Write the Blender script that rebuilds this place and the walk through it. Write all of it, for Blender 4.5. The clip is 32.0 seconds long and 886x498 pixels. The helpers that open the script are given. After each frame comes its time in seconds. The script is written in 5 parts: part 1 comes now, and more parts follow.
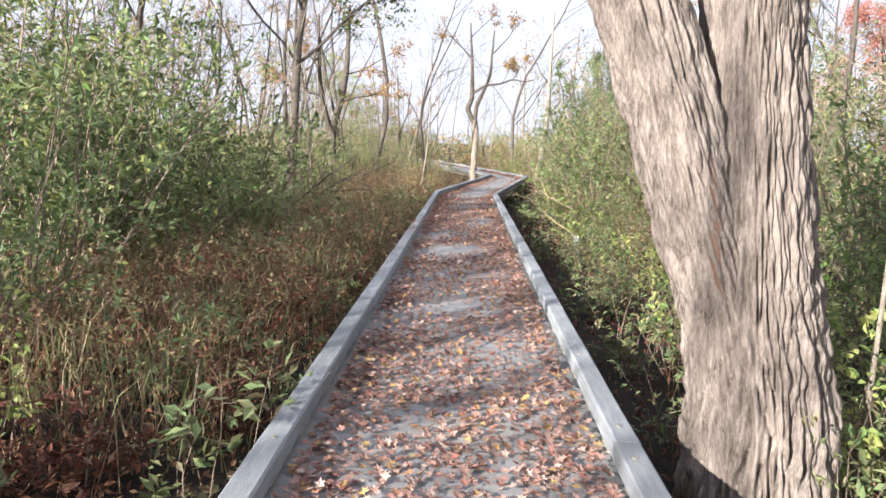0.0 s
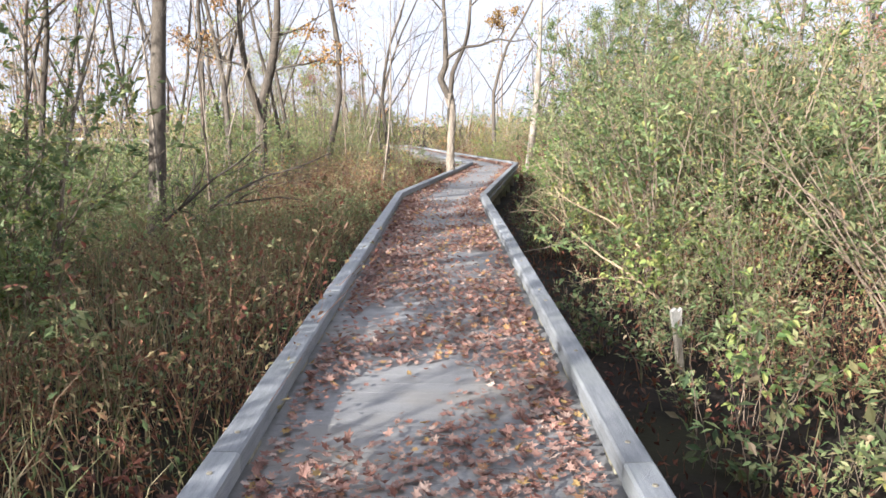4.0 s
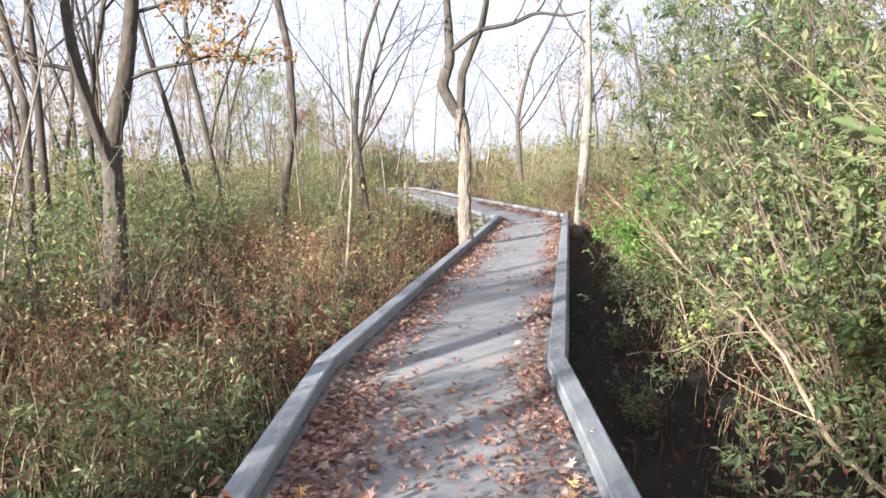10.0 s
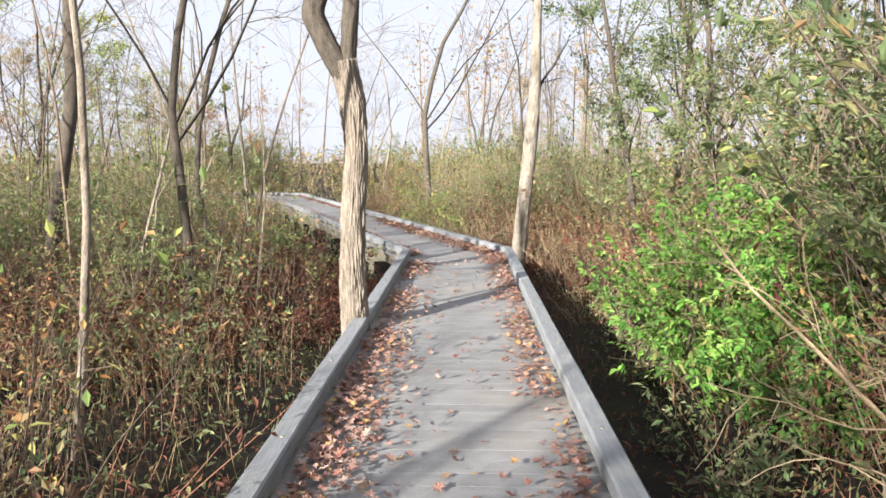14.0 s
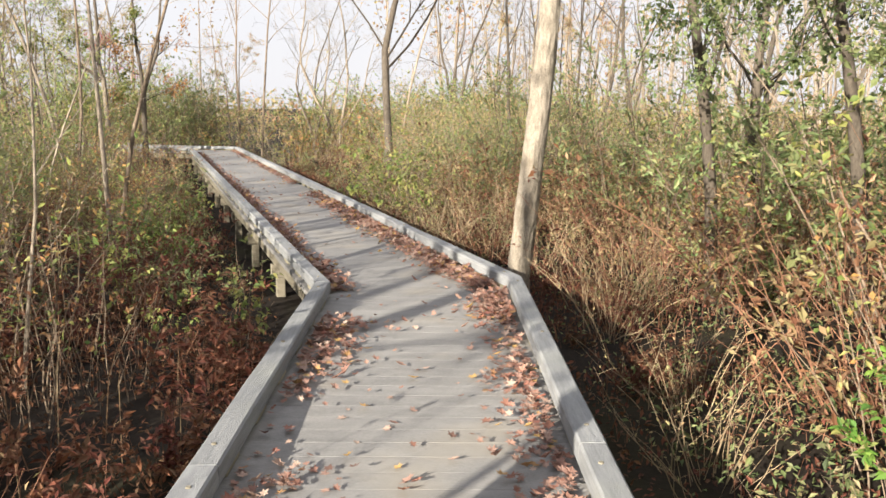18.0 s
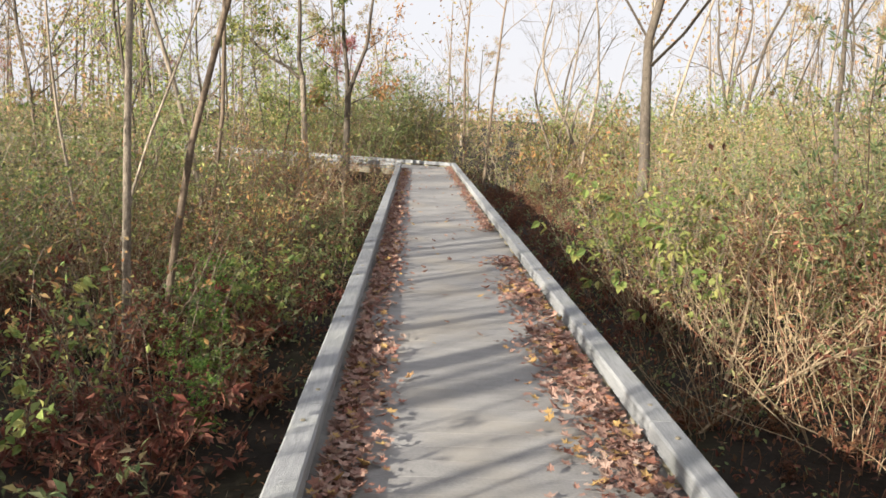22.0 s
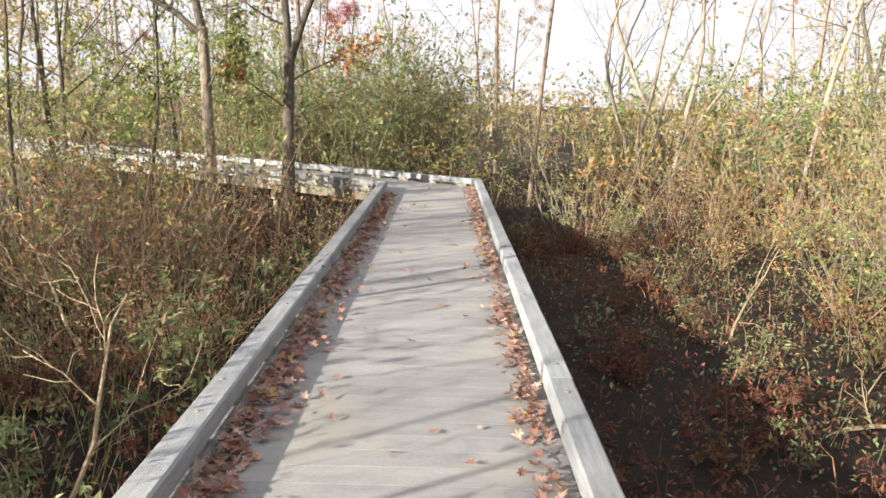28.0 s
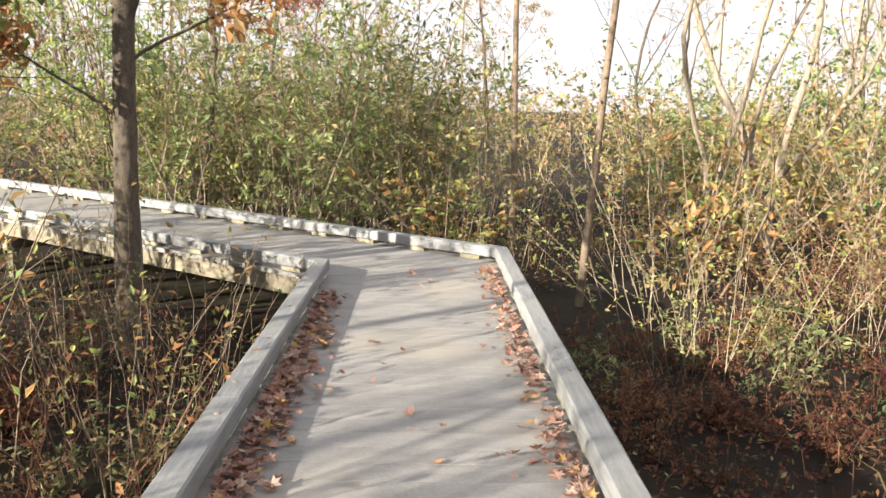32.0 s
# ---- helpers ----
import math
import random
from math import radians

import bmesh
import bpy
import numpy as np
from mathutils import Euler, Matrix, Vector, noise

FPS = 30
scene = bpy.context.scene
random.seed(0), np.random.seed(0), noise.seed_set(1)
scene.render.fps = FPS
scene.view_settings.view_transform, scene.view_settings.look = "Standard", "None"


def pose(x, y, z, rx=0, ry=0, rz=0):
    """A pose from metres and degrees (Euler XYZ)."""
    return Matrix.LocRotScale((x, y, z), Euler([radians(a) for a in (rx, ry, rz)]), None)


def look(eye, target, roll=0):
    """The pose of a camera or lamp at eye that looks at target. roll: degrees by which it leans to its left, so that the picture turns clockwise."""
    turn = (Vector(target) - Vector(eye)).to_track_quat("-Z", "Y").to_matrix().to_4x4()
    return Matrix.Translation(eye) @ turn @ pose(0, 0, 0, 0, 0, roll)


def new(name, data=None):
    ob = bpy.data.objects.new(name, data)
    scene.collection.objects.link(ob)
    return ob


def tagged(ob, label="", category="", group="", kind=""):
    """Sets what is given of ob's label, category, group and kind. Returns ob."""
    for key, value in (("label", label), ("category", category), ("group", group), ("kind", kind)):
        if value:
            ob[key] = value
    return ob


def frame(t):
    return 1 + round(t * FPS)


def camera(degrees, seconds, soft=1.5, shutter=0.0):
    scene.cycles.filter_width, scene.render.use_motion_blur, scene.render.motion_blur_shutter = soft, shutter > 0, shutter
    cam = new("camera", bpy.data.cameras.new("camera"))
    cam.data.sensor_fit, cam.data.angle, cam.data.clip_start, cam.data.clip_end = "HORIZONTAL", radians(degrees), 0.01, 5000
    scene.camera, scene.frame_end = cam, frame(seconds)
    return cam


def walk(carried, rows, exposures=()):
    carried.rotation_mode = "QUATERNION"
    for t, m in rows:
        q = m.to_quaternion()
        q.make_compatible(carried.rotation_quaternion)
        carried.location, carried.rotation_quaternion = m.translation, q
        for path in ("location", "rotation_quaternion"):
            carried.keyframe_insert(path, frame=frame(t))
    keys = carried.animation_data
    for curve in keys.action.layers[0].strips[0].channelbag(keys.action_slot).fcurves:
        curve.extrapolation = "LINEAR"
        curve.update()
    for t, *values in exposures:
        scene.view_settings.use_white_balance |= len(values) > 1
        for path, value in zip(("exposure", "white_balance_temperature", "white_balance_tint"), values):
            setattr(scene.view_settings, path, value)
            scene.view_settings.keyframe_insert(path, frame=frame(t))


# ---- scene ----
cam = camera(57.34, 32.0, soft=1.6)

# seconds, eye, then degrees: heading (clockwise from +y), downward tilt, roll
PATH_ROWS = [
    (0, 0.009, -3.845, 1.317, -1.49, 7.49, 2.31),
    (0.5, 0.004, -3.084, 1.332, -0.76, 8.66, 0.19),
    (1, 0.032, -2.268, 1.344, -0.63, 8.03, 0.35),
    (1.5, -0.016, -1.461, 1.321, -0.12, 7.28, -0.91),
    (2, -0.004, -0.641, 1.313, -0.34, 8.16, -0.22),
    (2.5, 0.016, 0.103, 1.297, -1.22, 7.04, 0.92),
    (3, 0.023, 0.850, 1.255, 0.66, 7.17, -1.01),
    (3.5, 0.028, 1.575, 1.305, -0.47, 6.78, 1.71),
    (4, 0.036, 2.340, 1.258, 0.02, 8.63, 0.65),
    (4.5, 0.075, 3.037, 1.361, -0.24, 7.13, 2.28),
    (6.5, 0.202, 5.861, 1.325, -0.51, 6.98, -1.64),
    (7, 0.195, 6.638, 1.271, -2.45, 6.58, -0.22),
    (7.5, 0.228, 7.399, 1.327, -1.62, 6.90, -1.62),
    (8, 0.213, 8.204, 1.311, -3.36, 5.94, 1.06),
    (8.5, 0.217, 8.962, 1.321, -2.73, 6.22, -1.88),
    (9, 0.200, 9.763, 1.340, -1.37, 6.52, 0.58),
    (9.5, 0.172, 10.519, 1.325, -1.09, 6.49, -1.02),
    (10, 0.161, 11.285, 1.329, -1.38, 6.20, -1.81),
    (10.5, 0.109, 12.065, 1.365, -1.42, 3.41, 0.17),
    (11, 0.081, 12.878, 1.300, 1.27, 4.07, -0.74),
    (11.5, 0.089, 13.655, 1.323, 0.88, 5.96, 0.22),
    (12, 0.144, 14.484, 1.327, 3.29, 8.33, -1.21),
    (12.5, 0.160, 15.268, 1.329, 2.04, 7.56, 0.93),
    (13, 0.168, 15.996, 1.337, 3.70, 7.92, -1.01),
    (13.5, 0.206, 16.678, 1.385, 5.28, 7.65, 1.73),
    (14, 0.249, 17.357, 1.330, 6.07, 6.11, -0.01),
    (14.5, 0.361, 17.983, 1.303, 7.79, 7.40, 0.05),
    (16.5, 0.686, 20.497, 1.363, 7.20, 8.46, -1.04),
    (17, 0.769, 21.202, 1.368, 7.46, 9.68, 0.56),
    (17.5, 0.873, 21.945, 1.406, 9.45, 10.40, -0.11),
    (18, 0.974, 22.706, 1.382, 8.21, 9.79, 0.46),
    (18.5, 1.086, 23.379, 1.391, 6.43, 6.35, 1.79),
    (19, 1.248, 24.075, 1.380, 4.21, 5.91, 2.51),
    (19.5, 1.314, 24.789, 1.350, 0.52, 6.56, 3.49),
    (20, 1.370, 25.551, 1.331, 1.08, 9.06, 0.39),
    (20.5, 1.390, 26.214, 1.346, -1.35, 8.63, 2.79),
    (21, 1.407, 26.938, 1.362, -1.72, 8.44, 0.57),
    (21.5, 1.412, 27.698, 1.354, -7.73, 7.78, 0.58),
    (22, 1.368, 28.452, 1.308, -9.19, 9.19, 2.09),
    (22.5, 1.335, 29.170, 1.285, -9.36, 9.42, 1.12),
    (23, 1.199, 29.911, 1.261, -10.42, 8.91, 0.11),
    (23.5, 1.106, 30.660, 1.269, -9.47, 8.12, 0.25),
    (24, 0.945, 31.454, 1.288, -11.46, 6.36, 2.45),
    (24.5, 0.876, 32.187, 1.302, -10.16, 7.99, 0.75),
    (25, 0.758, 32.983, 1.309, -11.12, 9.29, 0.96),
    (25.5, 0.630, 33.750, 1.331, -12.35, 7.89, 0.11),
    (26, 0.493, 34.560, 1.318, -11.68, 8.60, 1.47),
    (26.5, 0.364, 35.311, 1.305, -11.48, 7.76, 1.10),
    (28.5, -0.062, 38.102, 1.300, -11.32, 10.73, 1.68),
    (29, -0.249, 38.823, 1.344, -12.06, 8.46, -0.90),
    (29.5, -0.405, 39.524, 1.357, -11.25, 8.50, 0.15),
    (30, -0.531, 40.247, 1.357, -9.02, 8.04, 0.39),
    (30.5, -0.659, 40.958, 1.350, -8.25, 7.45, 1.21),
    (31, -0.837, 41.718, 1.318, -10.48, 7.48, 0.97),
    (31.5, -1.020, 42.449, 1.278, -9.63, 8.84, -0.16),
    (32, -1.227, 43.171, 1.283, -9.91, 9.87, 1.69),
]


def aimed(x, y, z, heading, tilt, roll):
    h, d = radians(heading), radians(tilt)
    return look((x, y, z), (x + math.sin(h) * math.cos(d), y + math.cos(h) * math.cos(d), z - math.sin(d)), roll)


walk(cam, [(t, aimed(*r)) for t, *r in PATH_ROWS], [
    (0, 1.78, 5850, 9), (4, 1.78, 5800, 9), (7, 1.66, 5750, 9), (10, 1.78, 5750, 9), (12.5, 1.66, 5900, 9), (14, 1.6, 6050, 8), (16.5, 1.5, 6650, 7), (19, 1.56, 6650, 7), (22, 1.52, 6600, 7), (24, 1.74, 6500, 7), (26, 1.68, 6500, 7), (30, 1.8, 6600, 7), (32, 1.82, 6800, 7)])

# ---- world, sun, exposure ----
SUN_FROM = 219.5      # heading towards the sun, clockwise from +y
SUN_HIGH = 18.8
world = bpy.data.worlds.new("sky")
scene.world = world
world.use_nodes = True
wn = world.node_tree.nodes
sky = wn.new("ShaderNodeTexSky")
sky.sky_type = "NISHITA"
sky.sun_disc = False
sky.sun_elevation = radians(SUN_HIGH)
sky.sun_rotation = radians(SUN_FROM)
sky.dust_density = 1.5
sky.ozone_density = 0.6
wn["Background"].inputs["Strength"].default_value = 0.047
haze = wn.new("ShaderNodeMix")
haze.data_type = "RGBA"
haze.inputs[0].default_value = 0.93
haze.inputs[7].default_value = (6.98, 6.9, 7.5, 1)     # thin bright haze over the blue
world.node_tree.links.new(sky.outputs[0], haze.inputs[6])
world.node_tree.links.new(haze.outputs[2], wn["Background"].inputs["Color"])
sun_data = bpy.data.lights.new("sun", "SUN")
sun_data.energy = 5.0
sun_data.angle = radians(0.6)
sun_data.color = (1.0, 0.91, 0.79)
sun = new("sun", sun_data)
sh, se = radians(SUN_FROM), radians(SUN_HIGH)
sun.matrix_world = look((math.sin(sh) * math.cos(se) * 50, math.cos(sh) * math.cos(se) * 50, math.sin(se) * 50), (0, 0, 0))

# ---- materials ----
def material(name, rough=0.8, spec=0.3):
    m = bpy.data.materials.new(name)
    m.use_nodes = True
    b = m.node_tree.nodes["Principled BSDF"]
    b.inputs["Roughness"].default_value = rough
    b.inputs["Specular IOR Level"].default_value = spec
    return m, m.node_tree.nodes, m.node_tree.links, b


def node(nodes, kind, **values):
    n = nodes.new(kind)
    for k, v in values.items():
        n.inputs[k].default_value = v
    return n


def ramp(nodes, stops):
    r = nodes.new("ShaderNodeValToRGB")
    e = r.color_ramp.elements
    e[0].position, e[0].color = stops[0][0], (*stops[0][1], 1)
    e[1].position, e[1].color = stops[-1][0], (*stops[-1][1], 1)
    for p, c in stops[1:-1]:
        q = e.new(p)
        q.color = (*c, 1)
    return r


def leaf_material(name, colours, through_light=0.35, rough=0.55, vary=1.0):
    """Leaves: one colour an island out of a list, shifted a little from plant to plant, and partly see-through to light."""
    m, n, l, b = material(name, rough, 0.35)
    g = n.new("ShaderNodeNewGeometry")
    r = ramp(n, [((i + 0.5) / len(colours), c) for i, c in enumerate(colours)])
    l.new(g.outputs["Random Per Island"], r.inputs[0])
    o = n.new("ShaderNodeObjectInfo")
    sh = n.new("ShaderNodeMapRange")
    sh.inputs["To Min"].default_value, sh.inputs["To Max"].default_value = 1 - 0.36 * vary, 1 + 0.32 * vary
    l.new(o.outputs["Random"], sh.inputs["Value"])
    hue = n.new("ShaderNodeMath")
    hue.operation = "PINGPONG"
    hue.inputs[1].default_value = 0.13
    l.new(o.outputs["Random"], hue.inputs[0])
    hue2 = n.new("ShaderNodeMapRange")
    hue2.inputs["From Max"].default_value = 0.13
    hue2.inputs["To Min"].default_value, hue2.inputs["To Max"].default_value = 0.5 - 0.018 * vary, 0.5 + 0.016 * vary
    l.new(hue.outputs[0], hue2.inputs["Value"])
    tc = n.new("ShaderNodeTexCoord")
    nz = node(n, "ShaderNodeTexNoise", Scale=35.0, Detail=3.0)
    l.new(tc.outputs["Object"], nz.inputs["Vector"])
    mr = n.new("ShaderNodeMapRange")
    mr.inputs["To Min"].default_value, mr.inputs["To Max"].default_value = 0.7, 1.3
    l.new(nz.outputs["Fac"], mr.inputs["Value"])
    mu = n.new("ShaderNodeMath")
    mu.operation = "MULTIPLY"
    l.new(mr.outputs[0], mu.inputs[0])
    l.new(sh.outputs[0], mu.inputs[1])
    hs = n.new("ShaderNodeHueSaturation")
    l.new(r.outputs[0], hs.inputs["Color"])
    l.new(mu.outputs[0], hs.inputs["Value"])
    l.new(hue2.outputs[0], hs.inputs["Hue"])
    l.new(hs.outputs[0], b.inputs["Base Color"])
    if through_light:
        t = n.new("ShaderNodeBsdfTranslucent")
        l.new(hs.outputs[0], t.inputs["Color"])
        mx = n.new("ShaderNodeMixShader")
        mx.inputs[0].default_value = through_light
        out = n["Material Output"]
        l.new(b.outputs[0], mx.inputs[1])
        l.new(t.outputs[0], mx.inputs[2])
        l.new(mx.outputs[0], out.inputs["Surface"])
    return m


def rough_material(name, dark, light, scale=6.0, stretch=(1, 1, 1), rough=0.85, bump=0.3, fine=60.0, patch=None, spec=0.2, per_object=0.15, stain=None):
    """Wood, bark and soil: two scales of noise between two colours, a finer one in the relief, an optional third colour in patches."""
    m, n, l, b = material(name, rough, spec)
    tc = n.new("ShaderNodeTexCoord")
    mp = n.new("ShaderNodeMapping")
    mp.inputs["Scale"].default_value = stretch
    own = n.new("ShaderNodeObjectInfo")
    shift = n.new("ShaderNodeVectorMath")
    shift.operation = "SCALE"
    shift.inputs[0].default_value = (31.0, 17.0, 23.0)
    l.new(own.outputs["Random"], shift.inputs["Scale"])
    l.new(tc.outputs["Object"], mp.inputs["Vector"])
    l.new(shift.outputs[0], mp.inputs["Location"])
    a = node(n, "ShaderNodeTexNoise", Scale=scale, Detail=8.0, Roughness=0.65)
    f = node(n, "ShaderNodeTexNoise", Scale=fine, Detail=4.0, Roughness=0.7)
    l.new(mp.outputs[0], a.inputs["Vector"])
    l.new(mp.outputs[0], f.inputs["Vector"])
    ad = n.new("ShaderNodeMath")
    ad.operation = "MULTIPLY_ADD"
    ad.inputs[1].default_value, ad.inputs[2].default_value = 0.5, 0.0
    l.new(f.outputs["Fac"], ad.inputs[0])
    s2 = n.new("ShaderNodeMath")
    s2.operation = "MULTIPLY_ADD"
    s2.inputs[1].default_value = 0.5
    l.new(a.outputs["Fac"], s2.inputs[0])
    l.new(ad.outputs[0], s2.inputs[2])
    r = ramp(n, [(0.36, dark), (0.64, light)])
    l.new(s2.outputs[0], r.inputs[0])
    colour = r.outputs[0]
    if patch:
        pn = node(n, "ShaderNodeTexNoise", Scale=stain or scale * 0.35, Detail=5.0)
        place = n.new("ShaderNodeNewGeometry")
        l.new(place.outputs["Position"] if stain else tc.outputs["Object"], pn.inputs["Vector"])
        pr = ramp(n, [(0.52, (0, 0, 0)), (0.66, (0.8, 0.8, 0.8))])
        l.new(pn.outputs["Fac"], pr.inputs[0])
        mix = n.new("ShaderNodeMix")
        mix.data_type = "RGBA"
        l.new(pr.outputs[0], mix.inputs[0])
        l.new(colour, mix.inputs[6])
        mix.inputs[7].default_value = (*patch, 1)
        colour = mix.outputs[2]
    o = n.new("ShaderNodeObjectInfo")
    sh = n.new("ShaderNodeMapRange")
    sh.inputs["To Min"].default_value, sh.inputs["To Max"].default_value = 1 - per_object, 1 + per_object
    l.new(o.outputs["Random"], sh.inputs["Value"])
    hs = n.new("ShaderNodeHueSaturation")
    l.new(colour, hs.inputs["Color"])
    l.new(sh.outputs[0], hs.inputs["Value"])
    l.new(hs.outputs[0], b.inputs["Base Color"])
    bp = n.new("ShaderNodeBump")
    bp.inputs["Strength"].default_value = bump
    bp.inputs["Distance"].default_value = 0.02
    l.new(s2.outputs[0], bp.inputs["Height"])
    l.new(bp.outputs[0], b.inputs["Normal"])
    return m


M = {
    "plank": rough_material("weathered_plank", (0.185, 0.182, 0.182), (0.305, 0.297, 0.29), 3.0, (1.0, 2.6, 1.0), 0.9, 0.25, 70.0, (0.29, 0.268, 0.238), per_object=0.04, stain=1.3),
    "rail": rough_material("weathered_rail", (0.18, 0.187, 0.2), (0.345, 0.352, 0.36), 4.0, (14.0, 1.2, 14.0), 0.85, 0.4, 70.0, (0.3, 0.31, 0.28)),
    "block": rough_material("spacer_timber", (0.2, 0.18, 0.13), (0.36, 0.33, 0.24), 9.0),
    "beam": rough_material("substructure_timber", (0.15, 0.13, 0.095), (0.31, 0.28, 0.22), 6.0, (1, 1, 6)),
    # wet soil taken down to near black: shade beside the kerbs is in this colour
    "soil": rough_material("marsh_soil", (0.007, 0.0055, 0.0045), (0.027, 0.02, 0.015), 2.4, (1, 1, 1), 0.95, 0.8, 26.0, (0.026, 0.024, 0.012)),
    "bark": rough_material("furrowed_bark", (0.075, 0.056, 0.046), (0.42, 0.35, 0.3), 6.0, (4.0, 4.0, 0.7), 0.9, 1.0, 34.0),
    "bark_light": rough_material("pale_bark", (0.15, 0.125, 0.1), (0.43, 0.38, 0.315), 7.0, (3, 3, 1.2), 0.9, 0.5, 50.0, (0.2, 0.17, 0.13)),
    "bark_mid": rough_material("brown_grey_bark", (0.085, 0.067, 0.052), (0.42, 0.355, 0.285), 6.0, (4, 4, 0.8), 0.9, 0.8, 36.0),
    "bark_grey": rough_material("grey_bark", (0.045, 0.037, 0.03), (0.15, 0.125, 0.1), 8.0, (3, 3, 1.0), 0.9, 0.5, 50.0),
    "twig": rough_material("twig_bark", (0.1, 0.075, 0.055), (0.26, 0.2, 0.15), 12.0, (1, 1, 1), 0.85, 0.2),
    "twig_tan": rough_material("tan_stem", (0.25, 0.18, 0.11), (0.46, 0.36, 0.24), 12.0, (1, 1, 1), 0.8, 0.2),
    "twig_pale": rough_material("grey_tan_stem", (0.17, 0.14, 0.105), (0.37, 0.31, 0.24), 12.0, (1, 1, 1), 0.8, 0.2),
    "twig_red": rough_material("reddish_stem", (0.14, 0.065, 0.04), (0.3, 0.16, 0.1), 12.0, (1, 1, 1), 0.8, 0.2),
    "scar": rough_material("bare_wood_scar", (0.14, 0.075, 0.05), (0.27, 0.165, 0.12), 9.0, (4, 4, 1)),
    "stake": rough_material("split_pale_wood", (0.5, 0.46, 0.4), (0.78, 0.74, 0.68), 9.0, (5, 5, 1)),
    "green": leaf_material("green_leaf", [(0.115, 0.165, 0.068), (0.2, 0.27, 0.112), (0.285, 0.345, 0.152), (0.165, 0.215, 0.096), (0.35, 0.36, 0.172)], 0.48),
    "willow": leaf_material("willow_leaf", [(0.128, 0.175, 0.073), (0.196, 0.251, 0.109), (0.273, 0.316, 0.154), (0.313, 0.283, 0.131), (0.155, 0.201, 0.099)], 0.48),
    "yellow_green": leaf_material("yellow_green_leaf", [(0.193, 0.265, 0.076), (0.345, 0.381, 0.12), (0.426, 0.408, 0.139), (0.148, 0.22, 0.067)], 0.45),
    "bright": leaf_material("bright_green_leaf", [(0.119, 0.268, 0.05), (0.197, 0.365, 0.068), (0.273, 0.431, 0.094), (0.095, 0.204, 0.045)], 0.45),
    "tan": leaf_material("tan_leaf", [(0.41, 0.32, 0.165), (0.47, 0.395, 0.2), (0.35, 0.325, 0.15), (0.5, 0.325, 0.185), (0.33, 0.195, 0.115), (0.27, 0.285, 0.12)], 0.48),
    "rust": leaf_material("rust_leaf", [(0.115, 0.043, 0.027), (0.18, 0.068, 0.039), (0.235, 0.105, 0.06), (0.085, 0.043, 0.03), (0.15, 0.082, 0.05)], 0.3, 0.75),
    "orange": leaf_material("orange_leaf", [(0.418, 0.205, 0.079), (0.486, 0.302, 0.118), (0.313, 0.149, 0.071), (0.383, 0.267, 0.131)], 0.4),
    "red": leaf_material("red_leaf", [(0.42, 0.15, 0.12), (0.5, 0.22, 0.18), (0.38, 0.17, 0.13)], 0.4),
    "litter": leaf_material("fallen_leaf", [(0.26, 0.14, 0.108), (0.37, 0.235, 0.185), (0.17, 0.08, 0.064), (0.42, 0.305, 0.25), (0.27, 0.125, 0.09), (0.14, 0.075, 0.06), (0.45, 0.34, 0.28), (0.24, 0.145, 0.12), (0.32, 0.2, 0.158), (0.21, 0.108, 0.086), (0.29, 0.185, 0.145), (0.28, 0.11, 0.08), (0.39, 0.255, 0.1)], 0.15, 0.7, 0.0),
    "sedge": leaf_material("sedge_blade", [(0.121, 0.141, 0.059), (0.191, 0.2, 0.085), (0.276, 0.218, 0.122), (0.225, 0.148, 0.086), (0.146, 0.175, 0.06), (0.346, 0.278, 0.173)], 0.35, 0.6),
    "straw": leaf_material("dry_straw", [(0.36, 0.27, 0.15), (0.28, 0.19, 0.1), (0.22, 0.12, 0.07), (0.42, 0.34, 0.2)], 0.3, 0.7),
}

# ---- mesh helpers ----
rng = np.random.default_rng(7)


def mesh(name, verts, faces, mat, smooth=False):
    me = bpy.data.meshes.new(name)
    me.from_pydata([tuple(v) for v in np.asarray(verts, float).tolist()], [], faces if isinstance(faces, list) else faces.tolist())
    for m in (mat if isinstance(mat, (list, tuple)) else [mat]):
        me.materials.append(m)
    if smooth:
        me.polygons.foreach_set("use_smooth", [True] * len(me.polygons))
    me.update()
    return me


def part(name, me, parent, label="", m=None):
    ob = new(name, me)
    ob.parent = parent
    if m is not None:
        ob.matrix_basis = m
    if label:
        ob["label"] = label
    return ob


def thing(name, m, label, category, group="", kind="", me=None):
    ob = new(name, me)
    ob.matrix_basis = m
    return tagged(ob, label, category, group, kind)


def beam(w, d, h, bevel=0.006, cuts=0, rough=0.0, seed=0):
    """A box w x d x h that stands on z = 0, its edges bevelled and its faces a little uneven: a bmesh."""
    bm = bmesh.new()
    bmesh.ops.create_cube(bm, size=1)
    bmesh.ops.scale(bm, vec=(w, d, h), verts=bm.verts)
    bmesh.ops.translate(bm, vec=(0, 0, h / 2), verts=bm.verts)
    if cuts:
        long_edges = [e for e in bm.edges if abs((e.verts[0].co - e.verts[1].co).normalized().y) > 0.9]
        bmesh.ops.subdivide_edges(bm, edges=long_edges, cuts=cuts)
    if bevel:
        bmesh.ops.bevel(bm, geom=[e for e in bm.edges if e.calc_face_angle(0) > 0.5], offset=bevel, segments=1, affect="EDGES")
    if rough:
        for v in bm.verts:
            v.co += noise.noise_vector(v.co * 5 + Vector((seed, seed * 3, 0))) * rough
    return bm


def mesh_of(name, bm, mat):
    me = bpy.data.meshes.new(name)
    bm.to_mesh(me)
    bm.free()
    me.materials.append(mat)
    return me


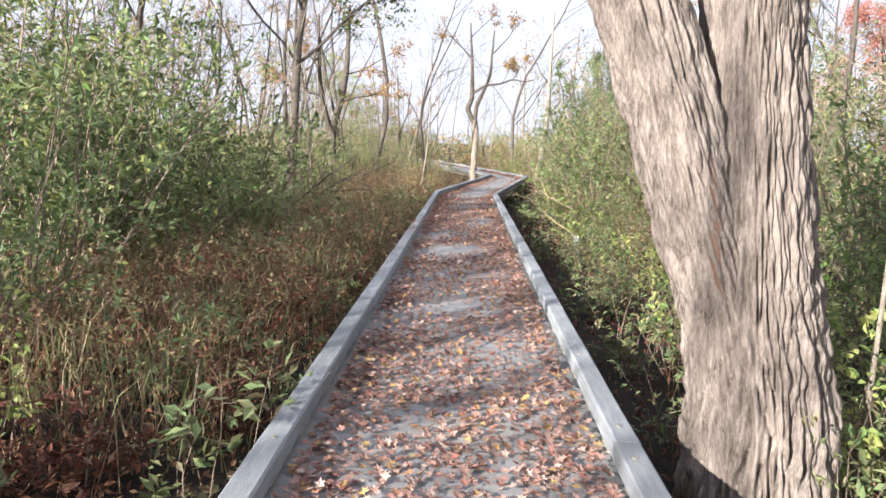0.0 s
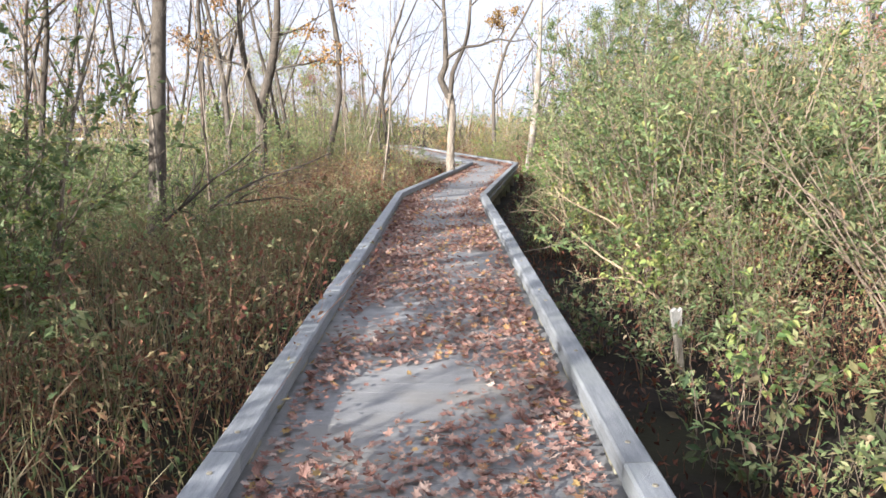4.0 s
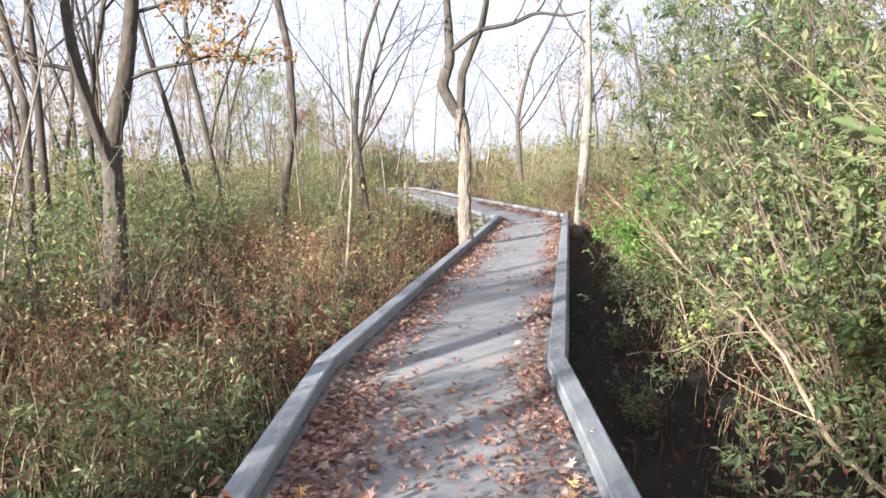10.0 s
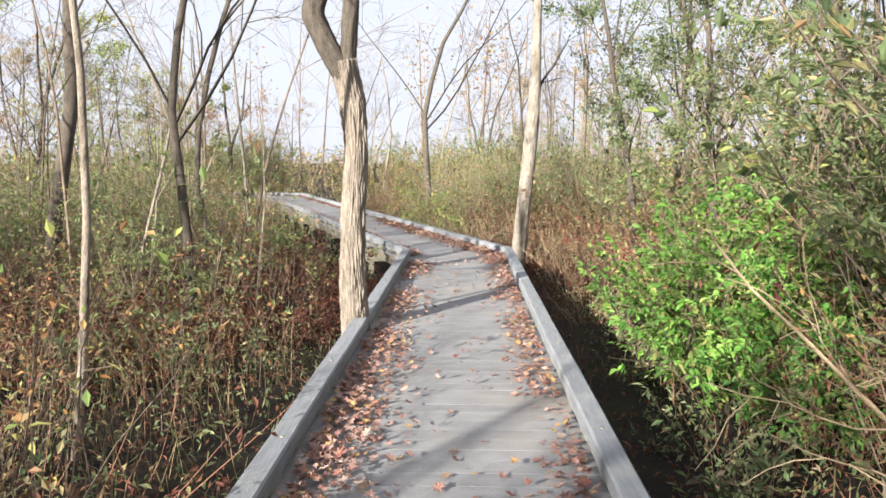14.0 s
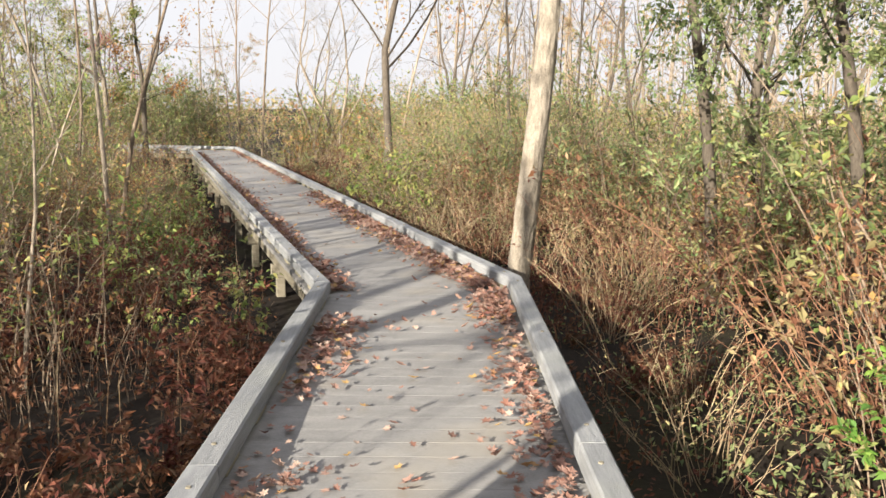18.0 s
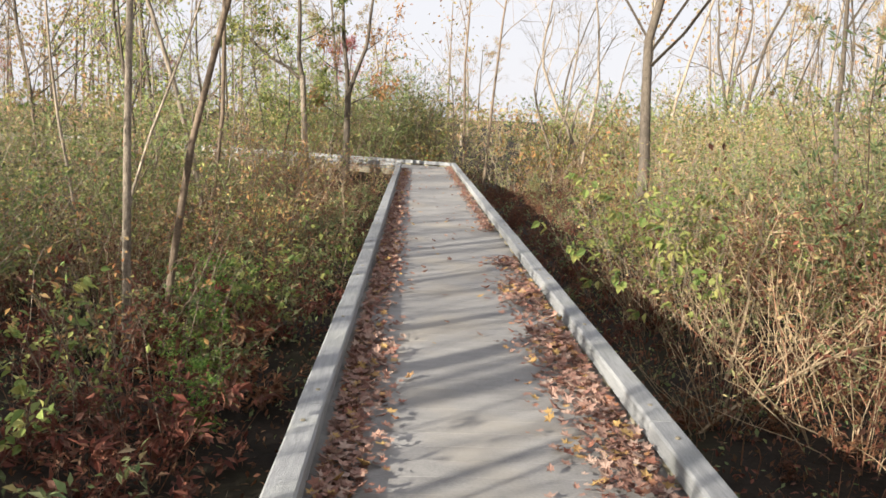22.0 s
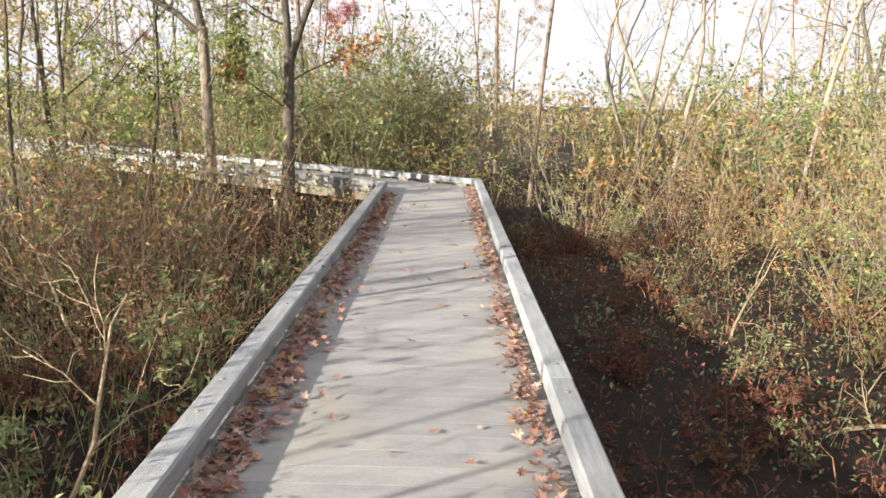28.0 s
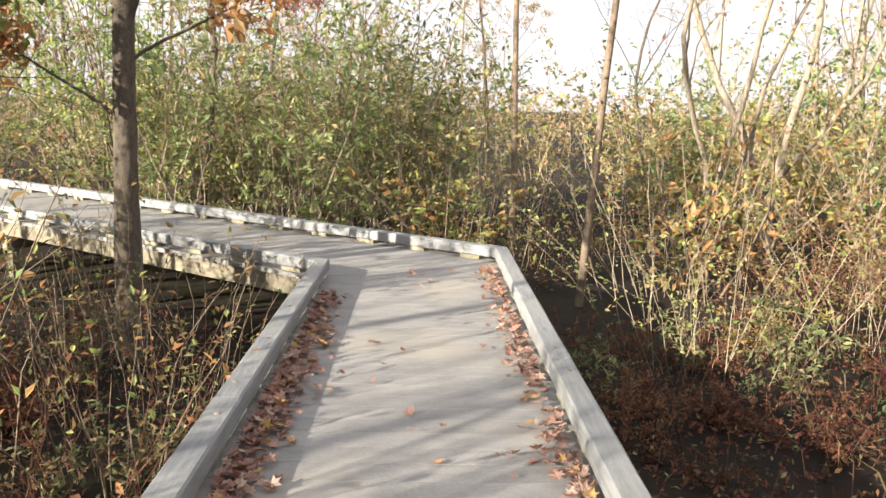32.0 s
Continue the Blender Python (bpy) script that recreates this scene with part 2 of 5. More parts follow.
def tube(points, radii, sides=5, cap=True):
    """A tapered tube along a line of points: vertices and faces."""
    p = np.asarray(points, float)
    n = len(p)
    t = np.gradient(p, axis=0)
    t /= np.linalg.norm(t, axis=1)[:, None] + 1e-9
    ref = np.array([1.0, 0, 0]) if abs(t[0][0]) < 0.8 else np.array([0, 1.0, 0])
    verts = []
    ang = np.arange(sides) * 2 * math.pi / sides
    u = np.cross(t[0], ref)
    for i in range(n):
        u = u - t[i] * (u @ t[i])
        u /= np.linalg.norm(u) + 1e-9
        w = np.cross(t[i], u)
        verts.append(p[i] + radii[i] * (np.cos(ang)[:, None] * u + np.sin(ang)[:, None] * w))
    verts = np.concatenate(verts)
    faces = []
    for i in range(n - 1):
        for k in range(sides):
            a, b = i * sides + k, i * sides + (k + 1) % sides
            faces.append((a, b, b + sides, a + sides))
    if cap:
        faces.append(tuple(range((n - 1) * sides, n * sides)))
    return verts, faces


def joined(pieces):
    """Several (vertices, faces) as one."""
    vs, fs, k = [], [], 0
    for v, f in pieces:
        vs.append(v)
        fs += [tuple(i + k for i in q) for q in f]
        k += len(v)
    return np.concatenate(vs), fs


def leaf_cloud(r, at, out, size, slim=0.45, droop=0.3, fold=0.25, broad=False):
    """One folded pointed leaf (four corners, two triangles) at each place, pointing roughly along out."""
    n = len(at)
    d = out + r.normal(0, 0.45, (n, 3))
    d[:, 2] -= droop
    d /= np.linalg.norm(d, axis=1)[:, None] + 1e-9
    up = np.tile([0, 0, 1.0], (n, 1)) + r.normal(0, 0.5, (n, 3))
    s = np.cross(d, up)
    s /= np.linalg.norm(s, axis=1)[:, None] + 1e-9
    nn = np.cross(s, d)
    ln = (size * r.uniform(0.6, 1.35, n))[:, None]
    w = ln * slim
    mid = at + d * ln * 0.45
    if broad:
        # broad leaves seen from near: an oval blade folded along its rib, with a drooping tip
        ring = [at]
        for u, g in ((0.16, 0.3), (0.42, 0.5), (0.72, 0.32)):
            rib = at + d * ln * u - np.array([0, 0, 1.0]) * ln * 0.22 * u * u
            ring += [rib - s * w * g + nn * w * fold * g * 2, rib, rib + s * w * g + nn * w * fold * g * 2]
        ring.append(at + d * ln - np.array([0, 0, 1.0]) * ln * 0.22)
        v = np.stack(ring, 1).reshape(-1, 3)
        b = np.arange(n) * 11
        tri = [(0, 2, 1), (0, 3, 2), (1, 2, 5), (1, 5, 4), (2, 3, 6), (2, 6, 5), (4, 5, 8), (4, 8, 7), (5, 6, 9), (5, 9, 8), (7, 8, 10), (8, 9, 10)]
        return v, np.concatenate([np.stack([b + i, b + j, b + k], 1) for i, j, k in tri])
    v = np.stack([at, mid + s * w * 0.5 + nn * w * fold, at + d * ln, mid - s * w * 0.5 + nn * w * fold], 1).reshape(-1, 3)
    b = np.arange(n) * 4
    f = np.stack([b, b + 1, b + 2, b, b + 2, b + 3], 1).reshape(-1, 3)
    return v, f


def line_of(r, start, way, length, steps, wander, lift=0.0):
    """A wandering line from start: points."""
    p = [np.asarray(start, float)]
    d = np.asarray(way, float)
    d = d / np.linalg.norm(d)
    for _ in range(steps):
        d = d + r.normal(0, wander, 3) + np.array([0, 0, lift])
        d = d / np.linalg.norm(d)
        p.append(p[-1] + d * length / steps)
    return np.array(p)


# ---- the plan ----
C0, C1, C2, C3 = Vector((0, -9)), Vector((0, 16.2)), Vector((1.659, 28.629)), Vector((-2.541, 49.467))
H4 = -66.0
C4 = C3 + Vector((math.sin(radians(H4)), math.cos(radians(H4)))) * 32
CORNERS = [C0, C1, C2, C3, C4]
HALF = 0.774          # half the width over the kerbs
RAIL_W, RAIL_H, RAIL_UP = 0.112, 0.09, 0.036


def leg(k):
    a, b = CORNERS[k], CORNERS[k + 1]
    d = (b - a).normalized()
    return a, b, d, Vector((d.y, -d.x))


def beside(s, off):
    """The point s metres along the middle of the walk (0 where y is 0), off metres to its right."""
    s += 9
    for k in range(4):
        a, b, d, r = leg(k)
        ln = (b - a).length
        if s < ln or k == 3:
            q = a + d * s + r * off
            return q.x, q.y
        s -= ln


def off_walk(x, y):
    """How far a point lies from the middle of the walk."""
    best = 1e9
    q = Vector((x, y))
    for k in range(4):
        a, b, d, r = leg(k)
        u = min(max((q - a).dot(d), 0), (b - a).length)
        best = min(best, (q - a - d * u).length)
    return best


def off_walk_np(xy):
    best = np.full(len(xy), 1e9)
    for k in range(4):
        a, b, d, r = leg(k)
        a, d, ln = np.array(a), np.array(d), (b - a).length
        u = np.clip((xy - a) @ d, 0, ln)
        best = np.minimum(best, np.linalg.norm(xy - a - u[:, None] * d, axis=1))
    return best


def ground_z(x, y):
    f = min(max((y - 2) / 34, 0), 1)
    return -0.36 - 0.28 * f + 0.07 * noise.noise((x * 0.5, y * 0.5, 0.0)) + 0.03 * noise.noise((x * 1.7, y * 1.7, 3.0))


def turn_at(k):
    """Half the bend at corner k, in radians, to the right."""
    if k <= 0 or k >= len(CORNERS) - 1:
        return 0.0
    d1, d2 = leg(k - 1)[2], leg(k)[2]
    return math.atan2(d1.x * d2.y - d1.y * d2.x, d1.dot(d2)) * -0.5


# ---- ground ----
def stretch(lo, hi, step, reach):
    c = list(np.arange(lo, hi + step, step))
    d, e = step, []
    while (e[-1] if e else 0) < reach:
        d *= 1.35
        e.append((e[-1] if e else 0) + d)
    return np.array([c[0] - q for q in reversed(e)] + c + [c[-1] + q for q in e])


gx, gy = stretch(-14, 12, 0.45, 1600), stretch(-10, 62, 0.45, 1600)
gv = [(x, y, ground_z(x, y)) for y in gy for x in gx]
nx = len(gx)
gf = [(j * nx + i, j * nx + i + 1, (j + 1) * nx + i + 1, (j + 1) * nx + i) for j in range(len(gy) - 1) for i in range(nx - 1)]
tagged(new("ground", mesh("ground", gv, gf, M["soil"], True)), "wet marsh soil, coloured darker for the shade on it, under dead leaves and stems", "ground", kind="structure")

# ---- boardwalk ----
PLANK = 0.142
plank_meshes = []
for i in range(8):
    plank_meshes.append(mesh_of("plank", beam(2 * HALF + 0.03, PLANK - 0.0015, 0.036, 0.0003, 0, 0.0004, i), M["plank"]))


def cut_poly(poly, p, n):
    """The part of a flat polygon on the side of the line through p that n points to."""
    res = []
    for i in range(len(poly)):
        a, b = poly[i], poly[(i + 1) % len(poly)]
        da, db = (a - p).dot(n), (b - p).dot(n)
        if da >= 0:
            res.append(a)
        if (da >= 0) != (db >= 0):
            res.append(a + (b - a) * (da / (da - db)))
    return res


def rail_piece(length, m0, m1, seed):
    """A kerb timber along y, its ends cut at the slopes m0 and m1."""
    w, h, c = RAIL_W / 2, RAIL_H, 0.009
    sec = [(-w, c), (-w + c, 0), (w - c, 0), (w, c), (w, h - c), (w - c, h), (-w + c, h), (-w, h - c)]
    steps = max(3, int(length / 0.3))
    v, f = [], []
    for i in range(steps + 1):
        u = i / steps
        for x, z in sec:
            y = (0.002 + x * m0) * (1 - u) + (length - 0.002 + x * m1) * u
            q = noise.noise_vector((x * 6 + seed, y * 1.6, z * 6)) * 0.004
            v.append((x + q.x, y, z + q.z * (z > 0.02)))
    for i in range(steps):
        for k in range(8):
            a, b = i * 8 + k, i * 8 + (k + 1) % 8
            f.append((a, b, b + 8, a + 8))
    f += [tuple(range(7, -1, -1)), tuple(range(steps * 8, steps * 8 + 8))]
    return mesh("rail", v, f, M["rail"])


block_mesh = mesh_of("spacer_block", beam(0.085, 0.2, RAIL_UP, 0.004), M["block"])
bolt_bm = bmesh.new()
bmesh.ops.create_cone(bolt_bm, cap_ends=True, segments=8, radius1=0.012, radius2=0.009, depth=0.006)
bolt_mesh = mesh_of("bolt_head", bolt_bm, M["beam"])
post_mesh = mesh_of("post", beam(0.09, 0.09, 1.0, 0.006), M["beam"])
DECK_PIECES = []

for k in range(4):
    a, b, d, r = leg(k)
    ln = (b - a).length
    head = -math.degrees(math.atan2(d.x, d.y))
    base = pose(a.x, a.y, 0, 0, 0, head)
    deck = thing("deck_%d" % (k + 1), base, "weathered grey boardwalk deck of cross planks strewn with leaves", "boardwalk", kind="structure")
    DECK_PIECES.append((k, deck, ln, turn_at(k), turn_at(k + 1)))
    for off in (-0.55, 0.0, 0.55):
        st = beam(0.045, ln + (0.0 if k == 3 else 0.02), 0.17, 0.004)
        part("stringer", mesh_of("stringer", st, M["beam"]), deck, "dark weathered joist", pose(off, ln / 2, -0.21))
    for side in (-1, 1):
        rim = beam(0.04, ln, 0.15, 0.004)
        part("rim_board", mesh_of("rim_board", rim, M["beam"]), deck, "", pose(side * (HALF - 0.05), ln / 2, -0.19))
    # kerbs
    for side in (-1, 1):
        x = side * (HALF - RAIL_W / 2)
        t0, t1 = turn_at(k), turn_at(k + 1)
        y0, y1 = x * math.tan(t0), ln - x * math.tan(t1)
        count = max(1, round((y1 - y0) / 2.9))
        step = (y1 - y0) / count
        for i in range(count):
            th = thing("kerb_rail", base @ pose(x, y0 + i * step, 0), "grey weathered timber kerb rail on short spacer blocks", "kerb", "kerb rails along the boardwalk")
            part("rail", rail_piece(step, math.tan(t0) if i == 0 else 0, -math.tan(t1) if i == count - 1 else 0, k * 40 + i * 3 + side), th, "", pose(0, 0, RAIL_UP))
            nb = int(step / 0.5)
            for j in range(nb):
                y = (j + 0.5) * step / nb
                part("spacer_block", block_mesh, th, "", pose(0, y, 0))
            for y in (0.18, step / 2, step - 0.18):
                part("bolt_head", bolt_mesh, th, "", pose(rng.uniform(-0.01, 0.01), y, RAIL_UP + RAIL_H + 0.002))
    # posts and caps under the deck
    for i in range(int(ln / 2.2) + 1):
        y = 0.5 + i * 2.2
        if y > ln - 0.2:
            break
        q = a + d * y
        bent = thing("pile_bent", base @ pose(0, y, 0), "dark timber posts and cap beam under the deck", "post", "posts under the boardwalk")
        part("cap_beam", mesh_of("cap_beam", beam(2 * HALF - 0.04, 0.09, 0.14, 0.006), M["beam"]), bent, "", pose(0, 0, -0.352))
        for side in (-0.66, 0.66):
            w = q + r * side
            z = ground_z(w.x, w.y)
            part("post", post_mesh, bent, "", Matrix.Translation((side, 0, z - 0.1)) @ Matrix.Diagonal((1, 1, (-0.354 - z + 0.1), 1)))

# ---- plants: kinds ----
def shrub_kind(seed, height, spread, stems, twigs, leaves, size, leaf_mat, stem_mat, slim=0.5, droop=0.25, low=0.12, thick=0.011, lean=0.0, more=None, foot=0.2, sides=3, broad=False):
    """One shrub at the origin: a bunch of branching stems and its leaves. Returns the two meshes (and a second leaf mesh)."""
    r = np.random.default_rng(seed)
    wood, tips, ways = [], [], []
    for i in range(stems):
        a = r.uniform(0, 2 * math.pi)
        out = r.uniform(0.05, 1.0) * spread / height
        ln = height * r.uniform(0.6, 1.08) * math.sqrt(1 + out * out * 0.4)
        p = line_of(r, (foot * spread * math.cos(a) * r.random(), foot * spread * math.sin(a) * r.random(), -0.08), (math.cos(a) * out + lean, math.sin(a) * out, 1), ln, 5, 0.14, -0.015)
        wood.append(tube(p, thick * r.uniform(0.6, 1.3) * np.linspace(1, 0.25, len(p)), sides, False))
        for j in range(twigs):
            f = r.uniform(low, 0.98) * (len(p) - 1)
            q = p[int(f)] + (p[min(int(f) + 1, len(p) - 1)] - p[int(f)]) * (f % 1)
            b = r.uniform(0, 2 * math.pi)
            tl = ln * r.uniform(0.12, 0.34) * (1.1 - 0.5 * f / len(p))
            w = line_of(r, q, (math.cos(b), math.sin(b), r.uniform(0.2, 1.1)), tl, 3, 0.22)
            if j % 3 == 0:
                wood.append(tube(w, thick * 0.34 * np.linspace(1, 0.35, len(w)), 3, False))
            n = max(2, int(leaves / (stems * twigs) * r.uniform(0.4, 1.6)))
            g = r.uniform(0.1, 1, n) * (len(w) - 1)
            i0 = np.minimum(g.astype(int), len(w) - 2)
            tips.append(w[i0] + (w[i0 + 1] - w[i0]) * (g - i0)[:, None] + r.normal(0, 0.012, (n, 3)))
            d = w[i0 + 1] - w[i0]
            ways.append(d / (np.linalg.norm(d, axis=1)[:, None] + 1e-9))
    v, f = joined(wood)
    made = [mesh("branchwork", v, f, stem_mat)]
    at, out = np.concatenate(tips), np.concatenate(ways)
    if more:
        sel = r.random(len(at)) < more[1]
        lv, lf = leaf_cloud(r, at[~sel], out[~sel], size, slim, droop, broad=broad)
        made.append(mesh("foliage", lv, lf, leaf_mat))
        lv, lf = leaf_cloud(r, at[sel], out[sel], size, slim, droop, broad=broad)
        made.append(mesh("autumn_foliage", lv, lf, more[0]))
    else:
        lv, lf = leaf_cloud(r, at, out, size, slim, droop, broad=broad)
        made.append(mesh("foliage", lv, lf, leaf_mat))
    return made


def branches(r, start, way, length, radius, depth, wood, tips, wander=0.09, lift=0.02, kids=4, spread=0.75, bare=0.3):
    """A limb and, one after another, the limbs that leave it."""
    steps = 3 + 2 * depth if depth else 3
    p = line_of(r, start, way, length, steps, wander, lift)
    rad = radius * np.linspace(1, 0.3 if depth else 0.4, len(p))
    wood.append((p, rad))
    if depth == 0:
        tips.append(p)
        return
    for i in range(kids):
        f = r.uniform(bare, 0.97) * steps
        q = p[int(f)] + (p[int(f) + 1] - p[int(f)]) * (f % 1)
        d = p[int(f) + 1] - p[int(f)]
        d = d / np.linalg.norm(d)
        s = np.cross(d, r.normal(0, 1, 3))
        s /= np.linalg.norm(s) + 1e-9
        branches(r, q, d * r.uniform(0.5, 1.0) + s * spread, length * r.uniform(0.3, 0.6) * (1.15 - 0.5 * f / steps), rad[int(f)] * r.uniform(0.35, 0.6), depth - 1, wood, tips, wander * 1.4, lift, kids, spread, 0.2)


def tree_kind(seed, height, radius, depth=3, kids=4, leaf_mat=None, leaves=0, size=0.06, bark=None, lean=0.05, wander=0.06, spread=0.7, bare=0.35, fork=0):
    """A tree at the origin: trunk mesh, limb mesh and, if it has any left, leaf mesh."""
    r = np.random.default_rng(seed)
    wood, tips = [], []
    way = (r.normal(0, lean), r.normal(0, lean), 1)
    if fork:
        p = line_of(r, (0, 0, -0.15), way, fork, 6, wander * 0.5)
        wood.append((p, radius * np.linspace(1.12, 0.85, len(p))))
        for sgn in (-1, 1):
            branches(r, p[-1], (sgn * 0.28, r.normal(0, 0.15), 1), height - fork, radius * 0.68, depth, wood, tips, wander, 0.03, kids, spread, 0.25)
    else:
        branches(r, (0, 0, -0.15), way, height, radius, depth, wood, tips, wander, 0.01, kids + 1, spread, bare)
    big = [w for w in wood if w[1][0] > radius * 0.62]
    small = [w for w in wood if w[1][0] <= radius * 0.62]
    v, f = joined([tube(p, q, 9) for p, q in big])
    made = [mesh("trunk", v, f, bark or M["bark_grey"], True)]
    v, f = joined([tube(p, np.maximum(q, 0.0035), 3, False) for p, q in small])
    made.append(mesh("crown", v, f, bark or M["bark_grey"]))
    if leaf_mat:
        allp = np.concatenate(tips)
        pick = allp[r.integers(0, len(allp), leaves)] + r.normal(0, 0.09, (leaves, 3))
        lv, lf = leaf_cloud(r, pick, r.normal(0, 0.6, (leaves, 3)), size, 0.6, 0.5)
        made.append(mesh("foliage", lv, lf, leaf_mat))
    return made


def plant(meshes, name, x, y, turn, scale, label, category, group, tilt=(0, 0), z=None, sz=1.0):
    m = pose(x, y, ground_z(x, y) if z is None else z, tilt[0], tilt[1], turn) @ Matrix.Diagonal((scale, scale, scale * sz, 1))
    th = new(name, None if category == "tree" else meshes[0])
    th.matrix_basis = m
    tagged(th, label, category, group)
    for me in meshes if category == "tree" else meshes[1:]:
        part(me.name.split(".")[0], me, th)
    return th


KIND = {}
KIND["green"] = [shrub_kind(s, 2.6, 1.5, 14, 11, 1800, 0.074, M["green"], M["twig"], 0.5, more=(M["yellow_green"], 0.22)) for s in (11, 12, 13)]
KIND["willow"] = [shrub_kind(s, 3.0, 1.7, 16, 11, 2300, 0.08, M["willow"], M["twig"], 0.32, 0.15, more=(M["tan"], 0.15)) for s in (21, 22, 23)]
KIND["forb"] = [shrub_kind(s, 0.75, 0.4, 7, 5, 240, 0.056, M["green"], M["twig"], 0.42, 0.3, 0.1, 0.003, more=(M["sedge"], 0.4), foot=0.5) for s in (31, 32, 33)]
KIND["bigleaf"] = [shrub_kind(s, 1.5, 0.8, 6, 6, 190, 0.08, M["yellow_green"], M["twig"], 0.62, 0.5, 0.25, 0.006, broad=True) for s in (41, 42)]
KIND["bright"] = [shrub_kind(s, 1.5, 1.0, 16, 10, 2100, 0.058, M["bright"], M["twig"], 0.55, 0.3, 0.1, 0.007, more=(M["yellow_green"], 0.2), broad=True) for s in (51, 52)]
KIND["thicket"] = [shrub_kind(s, 2.4, 1.1, 24, 7, 1000, 0.054, M["tan"], M["twig_pale"], 0.55, 0.2, 0.2, 0.005, more=(M["yellow_green"], 0.42), foot=0.9) for s in (61, 62, 63)]
KIND["far"] = [shrub_kind(s, 2.4, 1.4, 8, 5, 900, 0.085, M["tan"], M["twig_tan"], 0.6, 0.2, 0.1, 0.009, more=(M["yellow_green"], 0.18), foot=1.0) for s in (66, 67)]
KIND["bramble"] = [shrub_kind(s, 1.2, 1.1, 18, 6, 460, 0.048, M["tan"], M["twig_red"], 0.45, 0.3, 0.2, 0.004, more=(M["rust"], 0.45), foot=0.5) for s in (71, 72, 73)]
KIND["orange"] = [shrub_kind(s, 1.1, 0.8, 12, 7, 700, 0.056, M["orange"], M["twig"], 0.5, more=(M["yellow_green"], 0.4)) for s in (81, 82)]
KIND["rust"] = [shrub_kind(s, 0.55, 0.6, 10, 6, 560, 0.052, M["rust"], M["twig_red"], 0.4, 0.45, 0.1, 0.003, foot=0.6) for s in (91, 92, 93)]
KIND["cane"] = [shrub_kind(s, 1.5, 0.7, 26, 3, 190, 0.055, M["orange"], M["twig"], 0.5, 0.2, 0.3, 0.005, more=(M["yellow_green"], 0.4), foot=0.9) for s in (95, 96, 97)]
KIND["spray"] = [shrub_kind(s, 1.15, 1.1, 30, 4, 150, 0.04, M["tan"], M["twig_tan"], 0.4, 0.2, 0.35, 0.0055, more=(M["rust"], 0.3), foot=0.35) for s in (201, 202)]
LABEL = {
    "spray": ("stalk_clump", "spreading clump of pale dry dead stalks", "shrub", "clumps of dry stalks"),
    "cane": ("cane_shrub", "clump of bare upright grey-brown stems with few leaves", "shrub", "clumps of bare stems"),
    "green": ("shrub", "tall green leafy shrub with thin dark stems", "shrub", "green shrubs beside the boardwalk"),
    "willow": ("willow_bush", "large grey-green narrow-leaved bush by the walk", "shrub", "willow bushes beside the boardwalk"),
    "forb": ("leafy_plant", "low green leafy plant among dead stems", "plant", "green plants in the undergrowth"),
    "bigleaf": ("sapling", "young sapling with broad yellow-green leaves", "plant", "saplings with broad leaves"),
    "bright": ("bright_bush", "sunlit bright green leafy bush", "shrub", "bright green bushes"),
    "thicket": ("thicket_shrub", "tan upright-stemmed shrub with sparse yellowing leaves", "shrub", "tan thicket behind the boardwalk"),
    "far": ("thicket_shrub", "tan shrub with yellowing leaves in the distance", "shrub", "tan thicket in the distance"),
    "bramble": ("twiggy_shrub", "twiggy reddish-brown shrub with few dry leaves", "shrub", "twiggy shrubs"),
    "orange": ("autumn_shrub", "low shrub with orange and yellow autumn leaves", "shrub", "autumn shrubs"),
    "rust": ("dead_fern", "rust-brown dead fern clump in the marsh", "fern", "dead ferns beside the boardwalk"),
}


def put(kind, x, y, scale=1.0, tilt=(0, 0), sz=1.0):
    k = KIND[kind]
    name, label, cat, group = LABEL[kind]
    return plant(k[rng.integers(len(k))], name, x, y, rng.uniform(0, 360), scale * rng.uniform(0.85, 1.15), label, cat, group, tilt, sz=sz)


def row(kind, s0, s1, o0, o1, count, lo=0.8, hi=1.2, keep=0.35):
    """Plants scattered between two places along the walk and two distances to its right; none reaches in over the kerbs."""
    for _ in range(count):
        x, y = beside(rng.uniform(s0, s1), rng.uniform(o0, o1))
        if off_walk(x, y) < HALF + keep:
            continue
        put(kind, x, y, rng.uniform(lo, hi))

# ---- trees that stand alone ----
def ridged_trunk(points, radii, sides, seed, depth, k_round=3.4, k_long=3.2):
    """A trunk with deep upright furrows in its bark."""
    p = np.asarray(points, float)
    u = np.linspace(0, 1, len(p))
    n = int(np.linalg.norm(np.diff(p, axis=0), axis=1).sum() / 0.03)
    w = np.linspace(0, 1, n)
    q = np.stack([np.interp(w, u, p[:, i]) for i in range(3)], 1)
    ker = np.ones(9) / 9
    for i in range(3):
        q[4:-4, i] = np.convolve(q[:, i], ker, "valid")
    rad = np.interp(w, u, radii)
    v, f = tube(q, rad, sides)
    for i in range(n):
        for k in range(sides):
            a = 2 * math.pi * k / sides
            c = q[i]
            ea = k_round * math.cos(a), k_round * math.sin(a)
            warp = 0.5 * noise.noise(Vector((ea[0], ea[1], c[2] * 2.2 + seed)))
            n1 = noise.noise(Vector((ea[0] * 1.25 + warp, ea[1] * 1.25 - warp, c[2] * k_long + seed)))
            n2 = noise.noise(Vector((ea[0] * 3.0, ea[1] * 3.0, c[2] * 11 + seed)))
            h = 1.0 - math.sqrt(abs(n1)) * 1.25 + 0.55 * n2 + 0.35 * noise.noise(Vector((ea[0] * 0.5, ea[1] * 0.5, c[2] + seed)))
            h = 0.7 - h
            j = i * sides + k
            v[j] = c + (v[j] - c) * (1 + depth * h)
    return v, f


